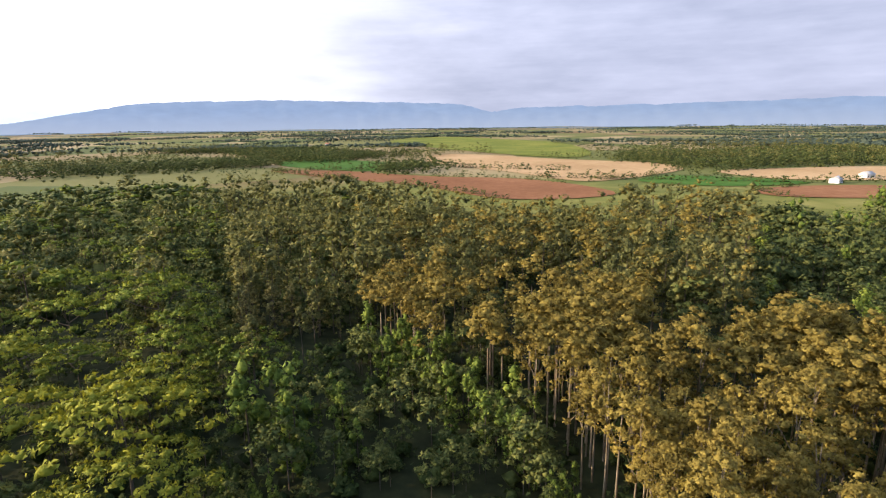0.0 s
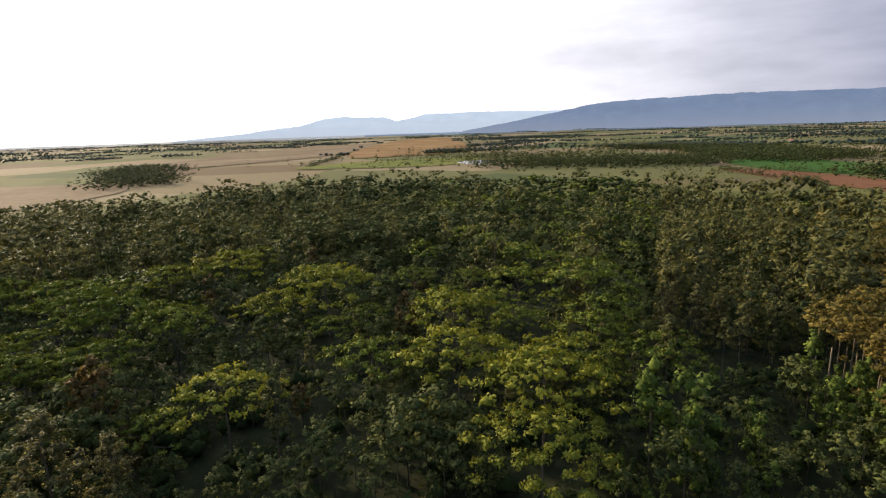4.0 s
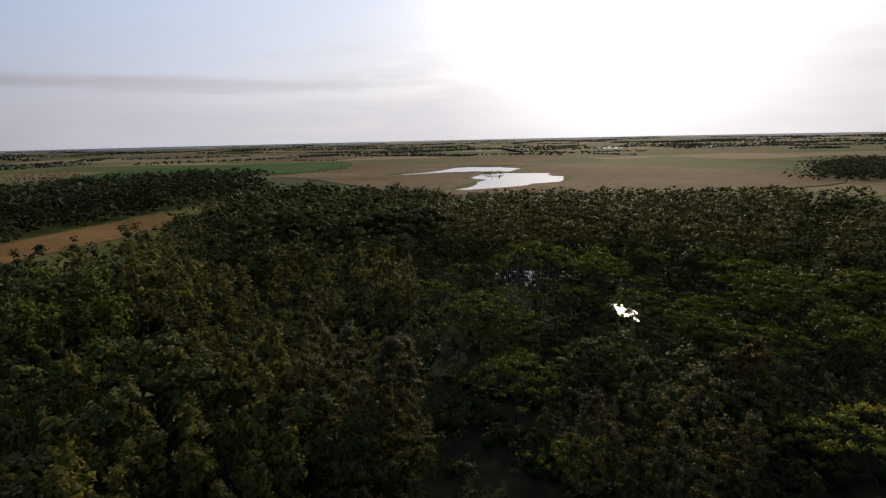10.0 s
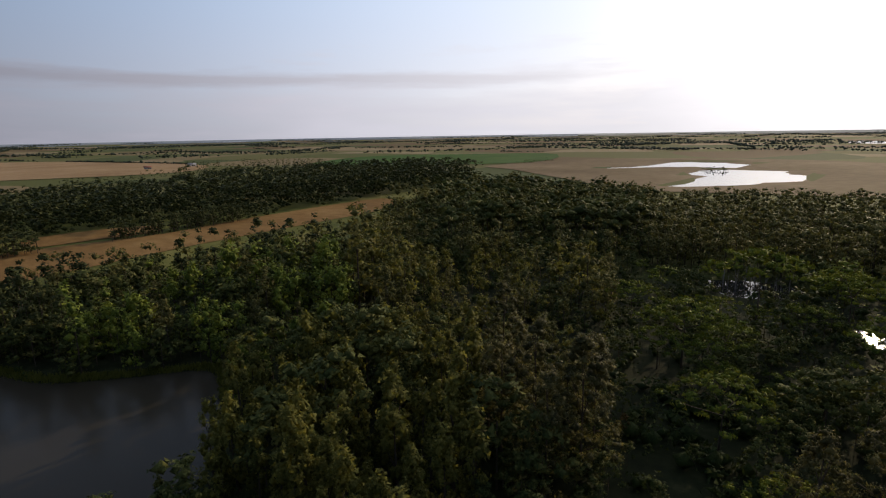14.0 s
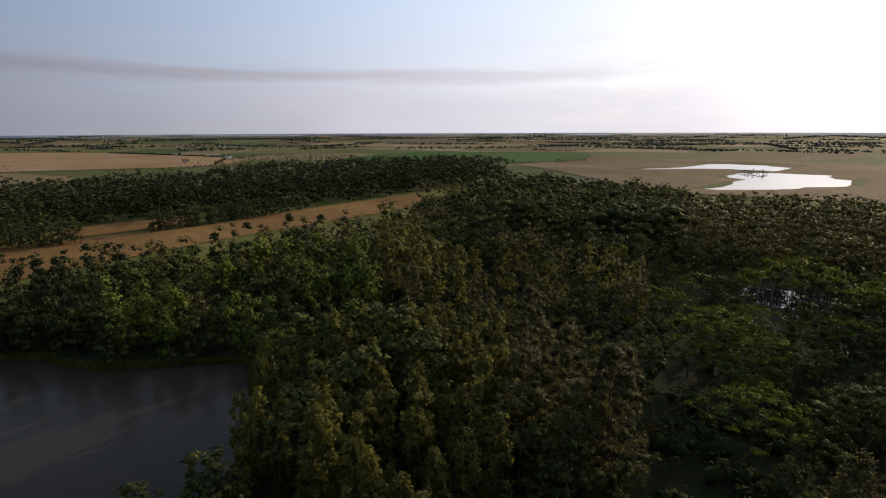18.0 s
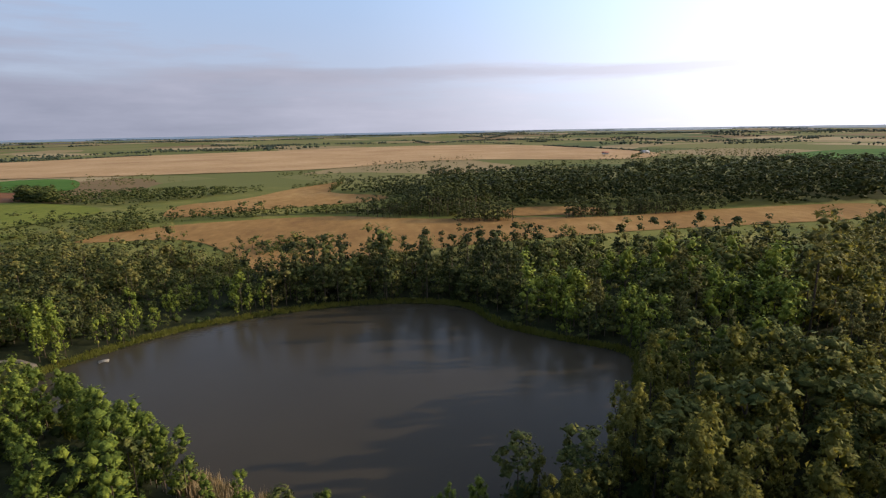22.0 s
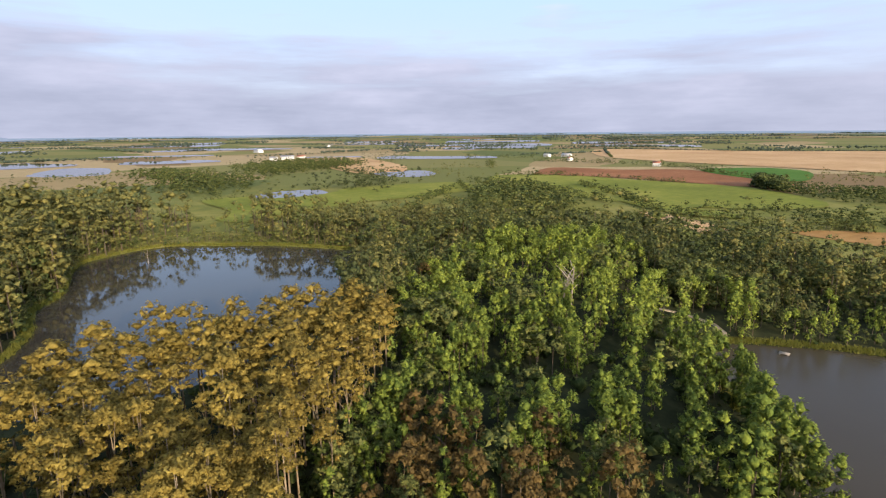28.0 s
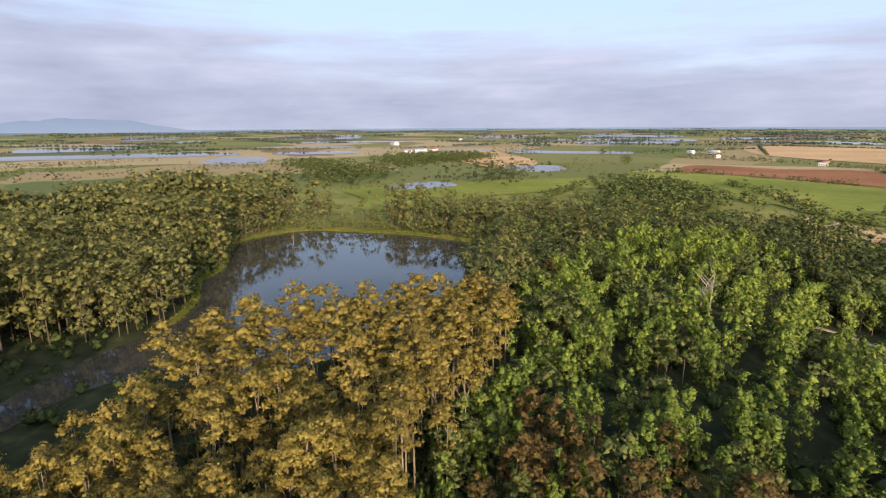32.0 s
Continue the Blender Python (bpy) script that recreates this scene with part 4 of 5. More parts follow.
# trees that stand out: kind, x, y, scale
HEROES = (("yellow", -78, 31, 1.12), ("yellow", -147, 64, 1.1), ("yellow", -103, 67, 1.15), ("yellow", -112, 58, 1.0), ("umbrella", -84, -19, 1.0), ("bigeuc", -65, -40, 1.1), ("bigeuc", -79, -56, 1.08), ("bigeuc", -73, -49, 1.06), ("bigeuc", -71, -38, 0.86), ("bigeuc", -64, -48, 0.84), ("yellow", -41, 62, 1.35), ("yellow", -33, 50, 1.2), ("yellow", -58, 62, 1.3), ("yellow", -72, 76, 1.35), ("umbrella", -90, 92, 1.3), ("umbrella", -62, 112, 1.3), ("umbrella", -84, 128, 1.3), ("umbrella", -110, 100, 1.3),
          ("umbrella", -66, 90, 1.3), ("umbrella", -52, 100, 1.15), ("bigeuc", -39, 117, 0.74), ("bigeuc", -46, 122, 0.66), ("rust", 71, -29, 0.95), ("rust", 64, -31, 1.05), ("rust", 60, -23, 1.0), ("rust", 53, -29, 1.05), ("rust", 52, -36, 0.95), ("rust", 50, -41, 1.1), ("rust", 45, -46, 1.0), ("rust", 56, -17, 0.9), ("rust", 47, -33, 0.9), ("umbrella", -72, 54, 1.1), ("umbrella", -95, 62, 1.2), ("yellow", -45, 75, 1.15),
          ("umbrella", -62, 76, 1.1), ("umbrella", -50, 92, 1.05), ("umbrella", -36, 92, 0.9), ("umbrella", -59, 124, 1.1), ("umbrella", -80, 109, 1.15), ("umbrella", -98, 133, 1.2), ("umbrella", -133, 86, 1.0), ("umbrella", -133, 126, 1.1),
          ("umbrella", -78, 94, 1.1), ("umbrella", -141, 11, 1.0), ("umbrella", -109, 22, 1.0), ("yellow", -172, 87, 1.1), ("umbrella", -98, 74, 1.1), ("umbrella", -120, 10, 0.95), ("umbrella", -128, 24, 1.0), ("umbrella", -150, 28, 1.0),
          ("euc", 50, 20, 0.95), ("euc", 56, 24, 1.0), ("euc", 45, 17, 0.9), ("euc", 62, 26, 0.95), ("euc", 38, 16, 0.85), ("euc", 52, 28, 0.9), ("euc", 60, 20, 1.0), ("euc", 46, 24, 0.95), ("euc", 49, 26.5, 0.95), ("euc", 55, 29, 1.0), ("euc", 41, 25, 0.9), ("euc", 47, 29, 0.95), ("euc", 53, 32.5, 1.0), ("euc", 58, 35, 0.9), ("euc", 65, 30, 0.95), ("euc", 60, 28.5, 0.9),
          ("bigeuc", -30, 121, 0.66), ("bigeuc", -37, 125, 0.74), ("bigeuc", -44, 114, 0.6), ("bigeuc", -61, -43.5, 1.2), ("bigeuc", -63, -31.5, 0.8), ("bigeuc", -70, -33, 0.9), ("bigeuc", -58, -34, 0.66), ("bigeuc", -72.6, 14, 0.74), ("bigeuc", -69.6, 7.3, 0.72), ("bigeuc", -73, 1, 0.70), ("bigeuc", -67.8, -5, 0.6))
CLEAR = (((90, -118), 4.5), ((-66, -41), 8), ((-76, -51), 8), ((-78, 31), 8), ((-147, 64), 7), ((-103, 67), 7), ((-112, 58), 6), ((88, -112), 5), ((82, -106), 4), ((-84, -19), 5), ((-41, 62), 9), ((-33, 50), 7), ((-58, 62), 8), ((-72, 76), 8), ((-90, 92), 7), ((-62, 112), 7), ((-84, 128), 7), ((-110, 100), 7), ((-39, 118), 7), ((-152, -4), 3.5), ((-143, -3), 3), ((-172, -5), 8), ((-184, -6), 7), ((-195, -7), 6), ((-206, -8), 5), ((-174, -38), 9), ((-166, -37), 9), ((-157, -35), 8), ((-148, -33), 6), ((60, -150), 4))


# the dark lanes through the plantation, and the gaps round the rusty trees
CLEAR += tuple((p, 3.2) for p in ((96, -87), (89, -82), (82, -78), (76, -75), (70, -72), (64, -68), (58, -65), (54, -62), (50, -59), (44, -54), (82, -50), (88, -55), (96, -59), (75, -44), (66, -39)))
CLEAR += tuple(((x, y), 2.6) for k, x, y, _ in HEROES if k == "rust")


def scatter():
    """Where the trees stand: kind, x, y, scale, turn."""
    r = np.random.default_rng(21)
    out = [(k, x, y, s, r.random() * 6.283) for k, x, y, s in HEROES]
    step = 2.7
    g = np.arange(-470, 471, step)
    gx, gy = np.meshgrid(g, g)
    pts = np.stack([gx.ravel(), gy.ravel()], 1) + r.uniform(-0.42, 0.42, (gx.size, 2)) * step
    rad = np.hypot(pts[:, 0], pts[:, 1])
    az = np.degrees(np.arctan2(-pts[:, 0], pts[:, 1])) % 360
    lim = np.interp(az, [e[0] for e in EDGE], [e[1] for e in EDGE])
    keep = (rad < lim * (0.97 + 0.06 * r.random(len(pts)))) & (rad > 13)
    wood_id = np.full(len(pts), -1)
    for i, w in enumerate(woods[:NEAR_WOODS]):
        wood_id[inside(w, pts)] = i
    keep |= wood_id >= 0
    pts, rad, az, wood_id = pts[keep], rad[keep], az[keep], wood_id[keep]
    free = np.ones(len(pts), bool)
    for _, poly in LAKES.values():
        if np.hypot(*poly.mean(0)) < 520:
            free &= margin(poly, pts) > 1.0
    for _, p in FIELDS:
        q = smooth(p, 3)
        if np.hypot(*q.mean(0)) < 600:
            free &= ~inside(q, pts)
    for spot, clear in CLEAR:
        free &= np.hypot(pts[:, 0] - spot[0], pts[:, 1] - spot[1]) > clear
    for (x, y), ra, a, wi in zip(pts[free], rad[free], az[free], wood_id[free]):
        swell = noise.noise((x / 21, y / 21, 2.0))
        u, w = min(max(0.7 * r.random() + 0.15 + 0.6 * noise.noise((x / 14, y / 14, 7.0)), 0), 0.999), r.random()
        kind = species(a, ra, u, r.random()) if wi < 0 else WOOD_KIND[wi] if r.random() < 0.85 else "native"
        if kind == "plane" and 205 < a < 256 and noise.noise((x / 13, y / 13, 9.0)) < -0.36:
            continue
        space = SPACE[kind] * (1 if ra < 110 else 1.1 if ra < 180 else 1.2 if ra < 280 else 1.12 if 60 < a < 120 else 1.4)
        if 160 < a < 256 and ra > 140 and kind != "plane":
            space *= 0.82
        green = kind in ("plane", "native", "rust") and 212 < a < 262 and (ra > 95 or kind != "native")
        if green:
            space = 2.9
        if w > (step / space) ** 2 * (1.0 if kind in ("euc", "pine") else 1.12 if swell > -0.25 else 0.55):
            continue
        broad = noise.noise((x / 38, y / 38, 11.0))
        gap = noise.noise((x / 17, y / 17, 15.0))
        if kind not in ("euc", "pine") and 55 < ra < 200 and gap < -0.40 and not 77 < a < 111 and not 126 < a < 168:
            continue
        if 212 < a < 258 and kind == "plane" and (x * ROW[0] + y * ROW[1] + 5 * gap) % 11 < 3.2:
            continue
        s = r.uniform(0.84, 1.12) if kind in ("euc", "pine") else r.uniform(0.66, 1.15) * (1 + 0.45 * swell) * (1.35 if r.random() < 0.09 else 1)
        if ra > 185:
            s = r.uniform(0.86, 1.06) * (1 + 0.2 * swell)
        elif kind == "plane":
            s = r.uniform(0.8, 1.15) * (1 + 0.62 * noise.noise((x / 11, y / 11, 5.0)))
        if ra > 240 and 60 < a < 120:
            s *= 0.8
        if wi == 2:
            s *= 1.2
        if wi == 4 or (163 < a < 200 and ra < 70):
            s *= 0.68
        if 100 < a < 158 and ra < 100:
            s *= 0.55 if a < 118 else 0.8 if a < 126 else 1.08 if kind == "olive" else 0.9
        if 100 < a < 132 and 100 <= ra < 150:
            s *= 0.85
        if 193 < a < 204 and ra < 92:
            s *= 0.7
        if 198 < a < 218 and 130 < ra < 178:
            s *= 0.6
        if ra > 110 and kind != "euc":
            s *= 1.05 if ra < 180 else 0.72 if 178 < a < 212 else 0.84 if 178 < a < 238 else 1.08
        full = KINDS[kind][0]
        if kind not in ("euc", "pine") and ra > 60:
            s *= 1 + 0.5 * broad
        if kind == "native" and 15 < a < 112 and ra < 200:
            s *= 0.72
        if kind != "euc" and (a > 340 and ra < np.interp(a - 360, *HOLLOW) or a < 17 and ra < 108):
            s = r.uniform(3.5, 8.5) / full * (1 + 0.5 * swell)
        if 158 < a < 256 and ra > 140:
            s *= 0.84 if a < 214 else 0.74
        if green:
            s = r.uniform(8.2, 11.8) / full * (1 + 0.25 * gap)
        if kind in ("plane", "native") and ((a > 336 or a < 9) and ra > np.interp(a - 360 if a > 180 else a, *HOLLOW) or 246 < a < 268):
            s = r.uniform(7, 12.5) / full
        if 126 < a < 170 and ra < 106:
            s = np.interp(a, (126, 138, 149, 157, 164, 169), (19, 18.5, 17, 15, 13, 10)) / full * r.uniform(0.66, 1.04) * (1 + 0.3 * min(gap, 0.1))
        if 108 < a < 136 and 88 < ra < 230:
            s *= 0.74
        if 108 < a < 132 and 230 < ra < 430:
            s = 19.5 / full * r.uniform(0.75, 1.06) * (1 + 0.25 * gap)
        if 77 < a < 111 and ra > 203:
            s = 16.5 / full * r.uniform(0.9, 1.05)
        if ra < 66:
            s = min(s, 17.5 / KINDS[kind][0] if kind != "euc" else 1.05)
        out.append((kind, x, y, s, r.random() * 6.283))
    shore = LAKES["lake_near"][1]
    for (x, y), (x2, y2) in zip(shore, np.roll(shore, -1, 0)):
        for k in np.arange(0, 1, 2.6 / (math.hypot(x2 - x, y2 - y) + 2.6)):
            px, py = x + (x2 - x) * k, y + (y2 - y) * k
            ra, a = math.hypot(px, py), math.degrees(math.atan2(-px, py)) % 360
            if ra < 112 and 167 < a < 217 and not 200.5 < a < 205 and (a > 182 or r.random() < 0.3):
                tall = np.interp(a, (167, 177, 179, 182, 186, 198, 206, 217), (11, 10.5, 8, 5, 9, 9.5, 10, 10.5)) * r.uniform(0.75, 1.2)
                out.append(("plane" if r.random() < 0.8 else "native", px * (1 - 2.2 / ra), py * (1 - 2.2 / ra), tall / 13, r.random() * 6.283))
    shore = LAKES["lake_reservoir"][1]
    mid = shore.mean(0)
    for (x, y), (x2, y2) in zip(shore, np.roll(shore, -1, 0)):
        for k in np.arange(0, 1, 1.3 / (math.hypot(x2 - x, y2 - y) + 1.3)):
            q = np.array((x + (x2 - x) * k, y + (y2 - y) * k))
            if np.hypot(*q) > 175:
                q = q + unit(q - mid) * r.uniform(1.0, 9.0)
                out.append(("native" if r.random() < 0.6 else "dusk", q[0], q[1], r.uniform(0.22, 0.5) * (1.4 if r.random() < 0.15 else 1), r.random() * 6.283))
    for i, w in enumerate(woods[NEAR_WOODS:]):
        lo, hi = w.min(0), w.max(0)
        n = int((hi - lo).prod() / 26)
        p = r.uniform(lo, hi, (n, 2))
        p = p[inside(w, p)]
        p = p + r.normal(size=p.shape) * (14 if np.hypot(*w.mean(0)) > 500 else 3)
        for x, y in p:
            out.append((WOOD_KIND[NEAR_WOODS + i], x, y, r.uniform(0.55, 0.95), r.random() * 6.283))
    for w in (np.array([(-24, -292), (-56, -286), (-58, -298), (-28, -304)], float), np.array([(-86, -292), (-150, -298), (-188, -308), (-184, -318), (-90, -306)], float)):
        lo, hi = w.min(0), w.max(0)
        p = r.uniform(lo, hi, (int((hi - lo).prod() / 7), 2))
        for x, y in p[inside(w, p)]:
            out.append(("pine", x, y, r.uniform(0.38, 0.55), r.random() * 6.283))
    # bushy young trees along both rims of the golden grove
    rims = [(b, np.interp(b, *HOLLOW) + r.uniform(-5, 2)) for b in np.arange(-26, 8.5, 0.65)]
    rims += [(-94 - (d - 37) * 17 / 55 + r.uniform(-1.5, 1.5), d) for d in np.arange(42, 108, 1.5)]
    for b, d in rims:
        kind = "plane" if r.random() < 0.55 else "native"
        out.append((kind, -math.sin(radians(b)) * d, math.cos(radians(b)) * d, r.uniform(6.5, 11) / KINDS[kind][0], r.random() * 6.283))
    # tall dark clumps behind the plantation and beside the stubble
    for line, tall in (((234, -156), (206, -164), (178, -189)), 15), (((138, -168), (113, -172), (91, -176), (76, -193)), 14):
        for a, b in zip(line, line[1:]):
            for _ in range(16):
                p = np.array(a) + (np.array(b) - a) * r.random() + r.normal(size=2) * (2.5, 6.0)
                out.append(("dusk" if r.random() < 0.4 else "native", p[0], p[1], tall * r.uniform(0.7, 1.15) / (17 if r.random() < 0.4 else 12.5), r.random() * 6.283))
    for line in hedges:
        for a, b in zip(line, line[1:]):
            a, b = np.array(a, float), np.array(b, float)
            for k in range(int(np.hypot(*(b - a)) / 1.3)):
                p = a + (b - a) * r.random() + r.normal(size=2) * 2.0
                out.append(("native", p[0], p[1], r.uniform(0.25, 0.55) * (1.6 if r.random() < 0.12 else 1), r.random() * 6.283))
    for crop, f in FIELDS:
        q = np.array(f, float)
        if crop == "marsh" or np.hypot(*q.mean(0)) > 1300 or np.hypot(*q.mean(0)) < 340:
            continue
        for a, b in zip(q, np.roll(q, -1, 0)):
            if r.random() < 0.32:
                for k in range(int(np.hypot(*(b - a)) / 1.2)):
                    p = a + (b - a) * r.random() + r.normal(size=2) * 1.0
                    if np.hypot(*p) > 235:
                        out.append(("native", p[0], p[1], r.uniform(0.15, 0.4) * (1.5 if r.random() < 0.1 else 1), r.random() * 6.283))
    return out


def far_scatter():
    """Hedgerows and copses of the country beyond."""
    out = []
    r = np.random.default_rng(5)
    for _ in range(620):
        a, d = r.random() * 6.283, 560 + 3500 * r.random() ** 1.15
        if 1.0 < a < 2.1 and d < 1300:
            d += 1100
        c = np.array([-math.sin(a) * d, math.cos(a) * d])
        across = np.array([math.cos(a), math.sin(a)])
        way = unit(across * 1.4 + r.normal(size=2) * 0.8)
        line = r.random() < 0.68
        length, wide = (r.uniform(80, 420), r.uniform(2, 7)) if line else (r.uniform(30, 120), r.uniform(15, 50))
        grow = 1.0 if d < 1300 else 1.25 if d < 2200 else 1.5
        length *= grow
        n = int(min(length / (2.6 if d < 1000 else 4.4), 110) if line else min(length * wide / 50, 65))
        kind = r.choice(["native", "pine", "dusk", "native"])
        for _ in range(n):
            p = c + way * r.uniform(-0.5, 0.5) * length + r.normal(size=2) * wide * 0.5
            out.append((kind, p[0], p[1], r.uniform(0.3, 0.62) * grow, r.random() * 6.283))
    # wooded rises before the tablelands in the north
    for _ in range(44):
        a, d = radians(r.uniform(-42, 46)), r.uniform(640, 2400)
        c = np.array([-math.sin(a) * d, math.cos(a) * d])
        across = np.array([math.cos(a), math.sin(a)])
        length, wide = r.uniform(120, 380), r.uniform(25, 70)
        kind = r.choice(["native", "dusk"])
        for _ in range(int(min(length * wide / 50, 260))):
            p = c + across * r.normal() * length * 0.3 + np.array([-across[1], across[0]]) * r.normal() * wide * 0.5
            out.append((kind, p[0], p[1], r.uniform(0.5, 1.05), r.random() * 6.283))
    p = np.array([o[1:3] for o in out])
    ok = np.hypot(p[:, 0], p[:, 1]) > 490
    for _, poly in LAKES.values():
        ok &= margin(poly, p) > 3
    for _, f in FIELDS:
        ok &= ~inside(np.array(f, float), p)
    return [o for o, k in zip(out, ok) if k]


def seed_of(kind):
    return 1000 + 37 * list(KINDS).index(kind)


ZONES = {3: "close wood of %ss below the hill", 2: "dense wood of %ss behind the lakes", 1: "stand of %ss between the fields", 0: "hedgerows and copses of %ss beyond the fields", -1: "distant hedgerows and copses of %ss"}


def plant():
    spots = scatter()
    spots.sort(key=lambda s: s[1] ** 2 + s[2] ** 2)
    made, rest, protos = {}, [], {}
    limit = {"euc": 300, "dusk": 260, "plane": 300, "olive": 160, "native": 260, "umbrella": 220, "rust": 60, "pine": 40, "bigeuc": 21, "yellow": 16}
    zz = height(np.array([s[1:3] for s in spots]))
    for (kind, x, y, s, turn), z in zip(spots, zz):
        ra = math.hypot(x, y)
        if ra > 165 or made.get(kind, 0) >= limit[kind]:
            rest.append((kind, x, y, z, s, turn))
            continue
        near = ra < 60 or kind == "bigeuc"
        m = Matrix.Translation((x, y, z - 0.1)) @ Matrix.Rotation(turn, 4, "Z") @ Matrix.Diagonal((s * 0.97, s * 0.97, s, 1))
        i = made.get(kind, 0)
        made[kind] = i + 1
        key = (kind, near, i % 5)
        if key not in protos:
            protos[key] = tree_thing(kind, near, seed_of(kind) + i % 5 + 10 * near)
            protos[key].matrix_basis = m
        else:
            copy_thing(protos[key], m)
    far = far_scatter()
    fz = height(np.array([s[1:3] for s in far]))
    rest += [(k, x, y, z, s, t) for (k, x, y, s, t), z in zip(far, fz)]
    bins, cache = {}, {}
    for n, (kind, x, y, z, s, turn) in enumerate(rest):
        ra = math.hypot(x, y)
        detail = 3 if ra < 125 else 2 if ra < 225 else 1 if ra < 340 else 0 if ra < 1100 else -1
        key = (kind, detail, n % 7)
        if key not in cache:
            cache[key] = tree_arrays(kind, detail, seed_of(kind) + 100 * detail + n % 7)
        wide = s * (1.12, 1.1, 1.7 if s < 0.6 else 1.2, 1.5, 1.6)[3 - detail]
        c, q = math.cos(turn), math.sin(turn)
        rot = np.array([[c, -q, 0], [q, c, 0], [0, 0, 1]])
        grow = rot * np.array([[wide], [wide], [s]])
        bins.setdefault((kind, detail), []).append([(v @ grow.T + (x, y, z), f, nn @ rot.T) for v, f, nn in cache[key]])
    for (kind, detail), items in bins.items():
        lv, lf, ln = join([i[0] for i in items])
        mi = np.zeros(len(lf), int)
        if detail > 0:
            tv, tf, tn = join([i[1] for i in items])
            lf, lv, ln = np.vstack([lf, tf + len(lv)]), np.vstack([lv, tv]), np.vstack([ln, tn])
            mi = np.concatenate([mi, np.ones(len(tf), int)])
        # the outermost woods take the leaf colour with haze mixed in
        ob = mesh_object("woodland", lv, lf, [M[KINDS[kind][4] if detail >= 0 else "hazed_far"], M[KINDS[kind][3]]], mat_index=mi, normals=ln)
        short = KINDS[kind][6].split(" among")[0].split(" with")[0].split(" in ")[0].split(" above")[0]
        tagged(ob, ZONES[detail] % short, "woodland", kind="stuff")
    print("trees", made, "rest", len(rest), "far", len(far))


plant()


# ---- undergrowth, banks, reeds ----
def undergrowth():
    r = np.random.default_rng(8)
    p = r.uniform(-260, 260, (6000, 2))
    ra = np.hypot(p[:, 0], p[:, 1])
    az = np.degrees(np.arctan2(-p[:, 0], p[:, 1])) % 360
    ok = (ra < np.interp(az, [e[0] for e in EDGE], [e[1] for e in EDGE]) + 4) | ((az > 276) & (az < 318) & (ra < 150))
    for w in woods[2:5]:
        ok |= margin(w, p) < 3
    shore = np.full(len(p), 1e9)
    for _, poly in LAKES.values():
        if np.hypot(*poly.mean(0)) < 300:
            shore = np.minimum(shore, margin(poly, p))
    ok &= shore > 0.3
    for _, f in FIELDS:
        q = np.array(f, float)
        if np.hypot(*q.mean(0)) < 400:
            ok &= ~inside(q, p)
    for spot, clear in (CLEAR[0], ((88, -112), 6)):
        ok &= np.hypot(p[:, 0] - spot[0], p[:, 1] - spot[1]) > clear
    p = p[ok]
    z = height(p)
    near = (np.hypot(p[:, 0], p[:, 1]) < 115)
    p, z = np.vstack([p, p[near] + r.uniform(-3, 3, (near.sum(), 2)), p[near] + r.uniform(-3, 3, (near.sum(), 2))]), np.concatenate([z, z[near], z[near]])
    rad = np.concatenate([r.uniform(0.8, 2.3, len(near)), r.uniform(1.2, 3.0, 2 * near.sum())])
    cen = np.column_stack([p, z + rad * 0.5])
    v, f, n = join([clumps(cen, rad * 0.6, 0.9, r, 0.3), sprays(cen, rad, 17, 0.42, 0.9, 0.3, r)])
    tagged(mesh_object("undergrowth", v, f, M["scrub"], normals=n), "dark green undergrowth of shrubs on the forest floor", "shrubs", kind="stuff")


undergrowth()


def blades(name, pts, tall, mat, label, cat, lean=0.25, each=7, seed=3):
    """Tufts of grass or reed: thin tapering blades from the ground."""
    r = np.random.default_rng(seed)
    n = len(pts) * each
    base = np.repeat(np.column_stack([pts, height(pts)]), each, 0) + np.column_stack([r.normal(size=(n, 2)) * 0.35, np.zeros(n)])
    h = tall * r.uniform(0.5, 1.15, n)[:, None]
    a = r.random(n) * 6.283
    side = np.column_stack([np.cos(a), np.sin(a), np.zeros(n)]) * (0.05 + 0.05 * tall)
    tip = base + np.column_stack([r.normal(size=(n, 2)) * lean, np.ones(n)]) * h
    v = np.stack([base - side, base + side, tip], 1).reshape(-1, 3)
    tagged(mesh_object(name, v, np.arange(n * 3).reshape(-1, 3), M[mat]), label, cat, kind="stuff")


def banks():
    r = np.random.default_rng(12)
    for key, a0, a1 in (("lake_near", 140, 225), ("lake_reservoir", 246, 300)):
        poly = LAKES[key][1]
        t = r.random(5200) * len(poly)
        i = t.astype(int) % len(poly)
        q = poly[i] + (poly[(i + 1) % len(poly)] - poly[i]) * (t % 1)[:, None]
        q = q + unit(q - poly.mean(0)) * r.uniform(0.2, 2.4, len(q))[:, None]
        ra = np.hypot(q[:, 0], q[:, 1])
        q = q[ra > (105 if key == "lake_near" else 150)]
        q = q[margin(poly, q) > 0.2]
        blades("bank_grass", q, 0.9, "bankgrass", "yellow-green grass and sedge along the lake bank", "grass", seed=5)
    p = np.column_stack([r.uniform(13, 33, 900), r.uniform(-76, -58, 900)])
    d = margin(LAKES["lake_near"][1], p)
    blades("reed_bed", p[(d > -3.5) & (d < 1.5)], 3.2, "reed", "dry straw-coloured reeds at the water's edge", "reeds", 0.12, 12, 9)


banks()


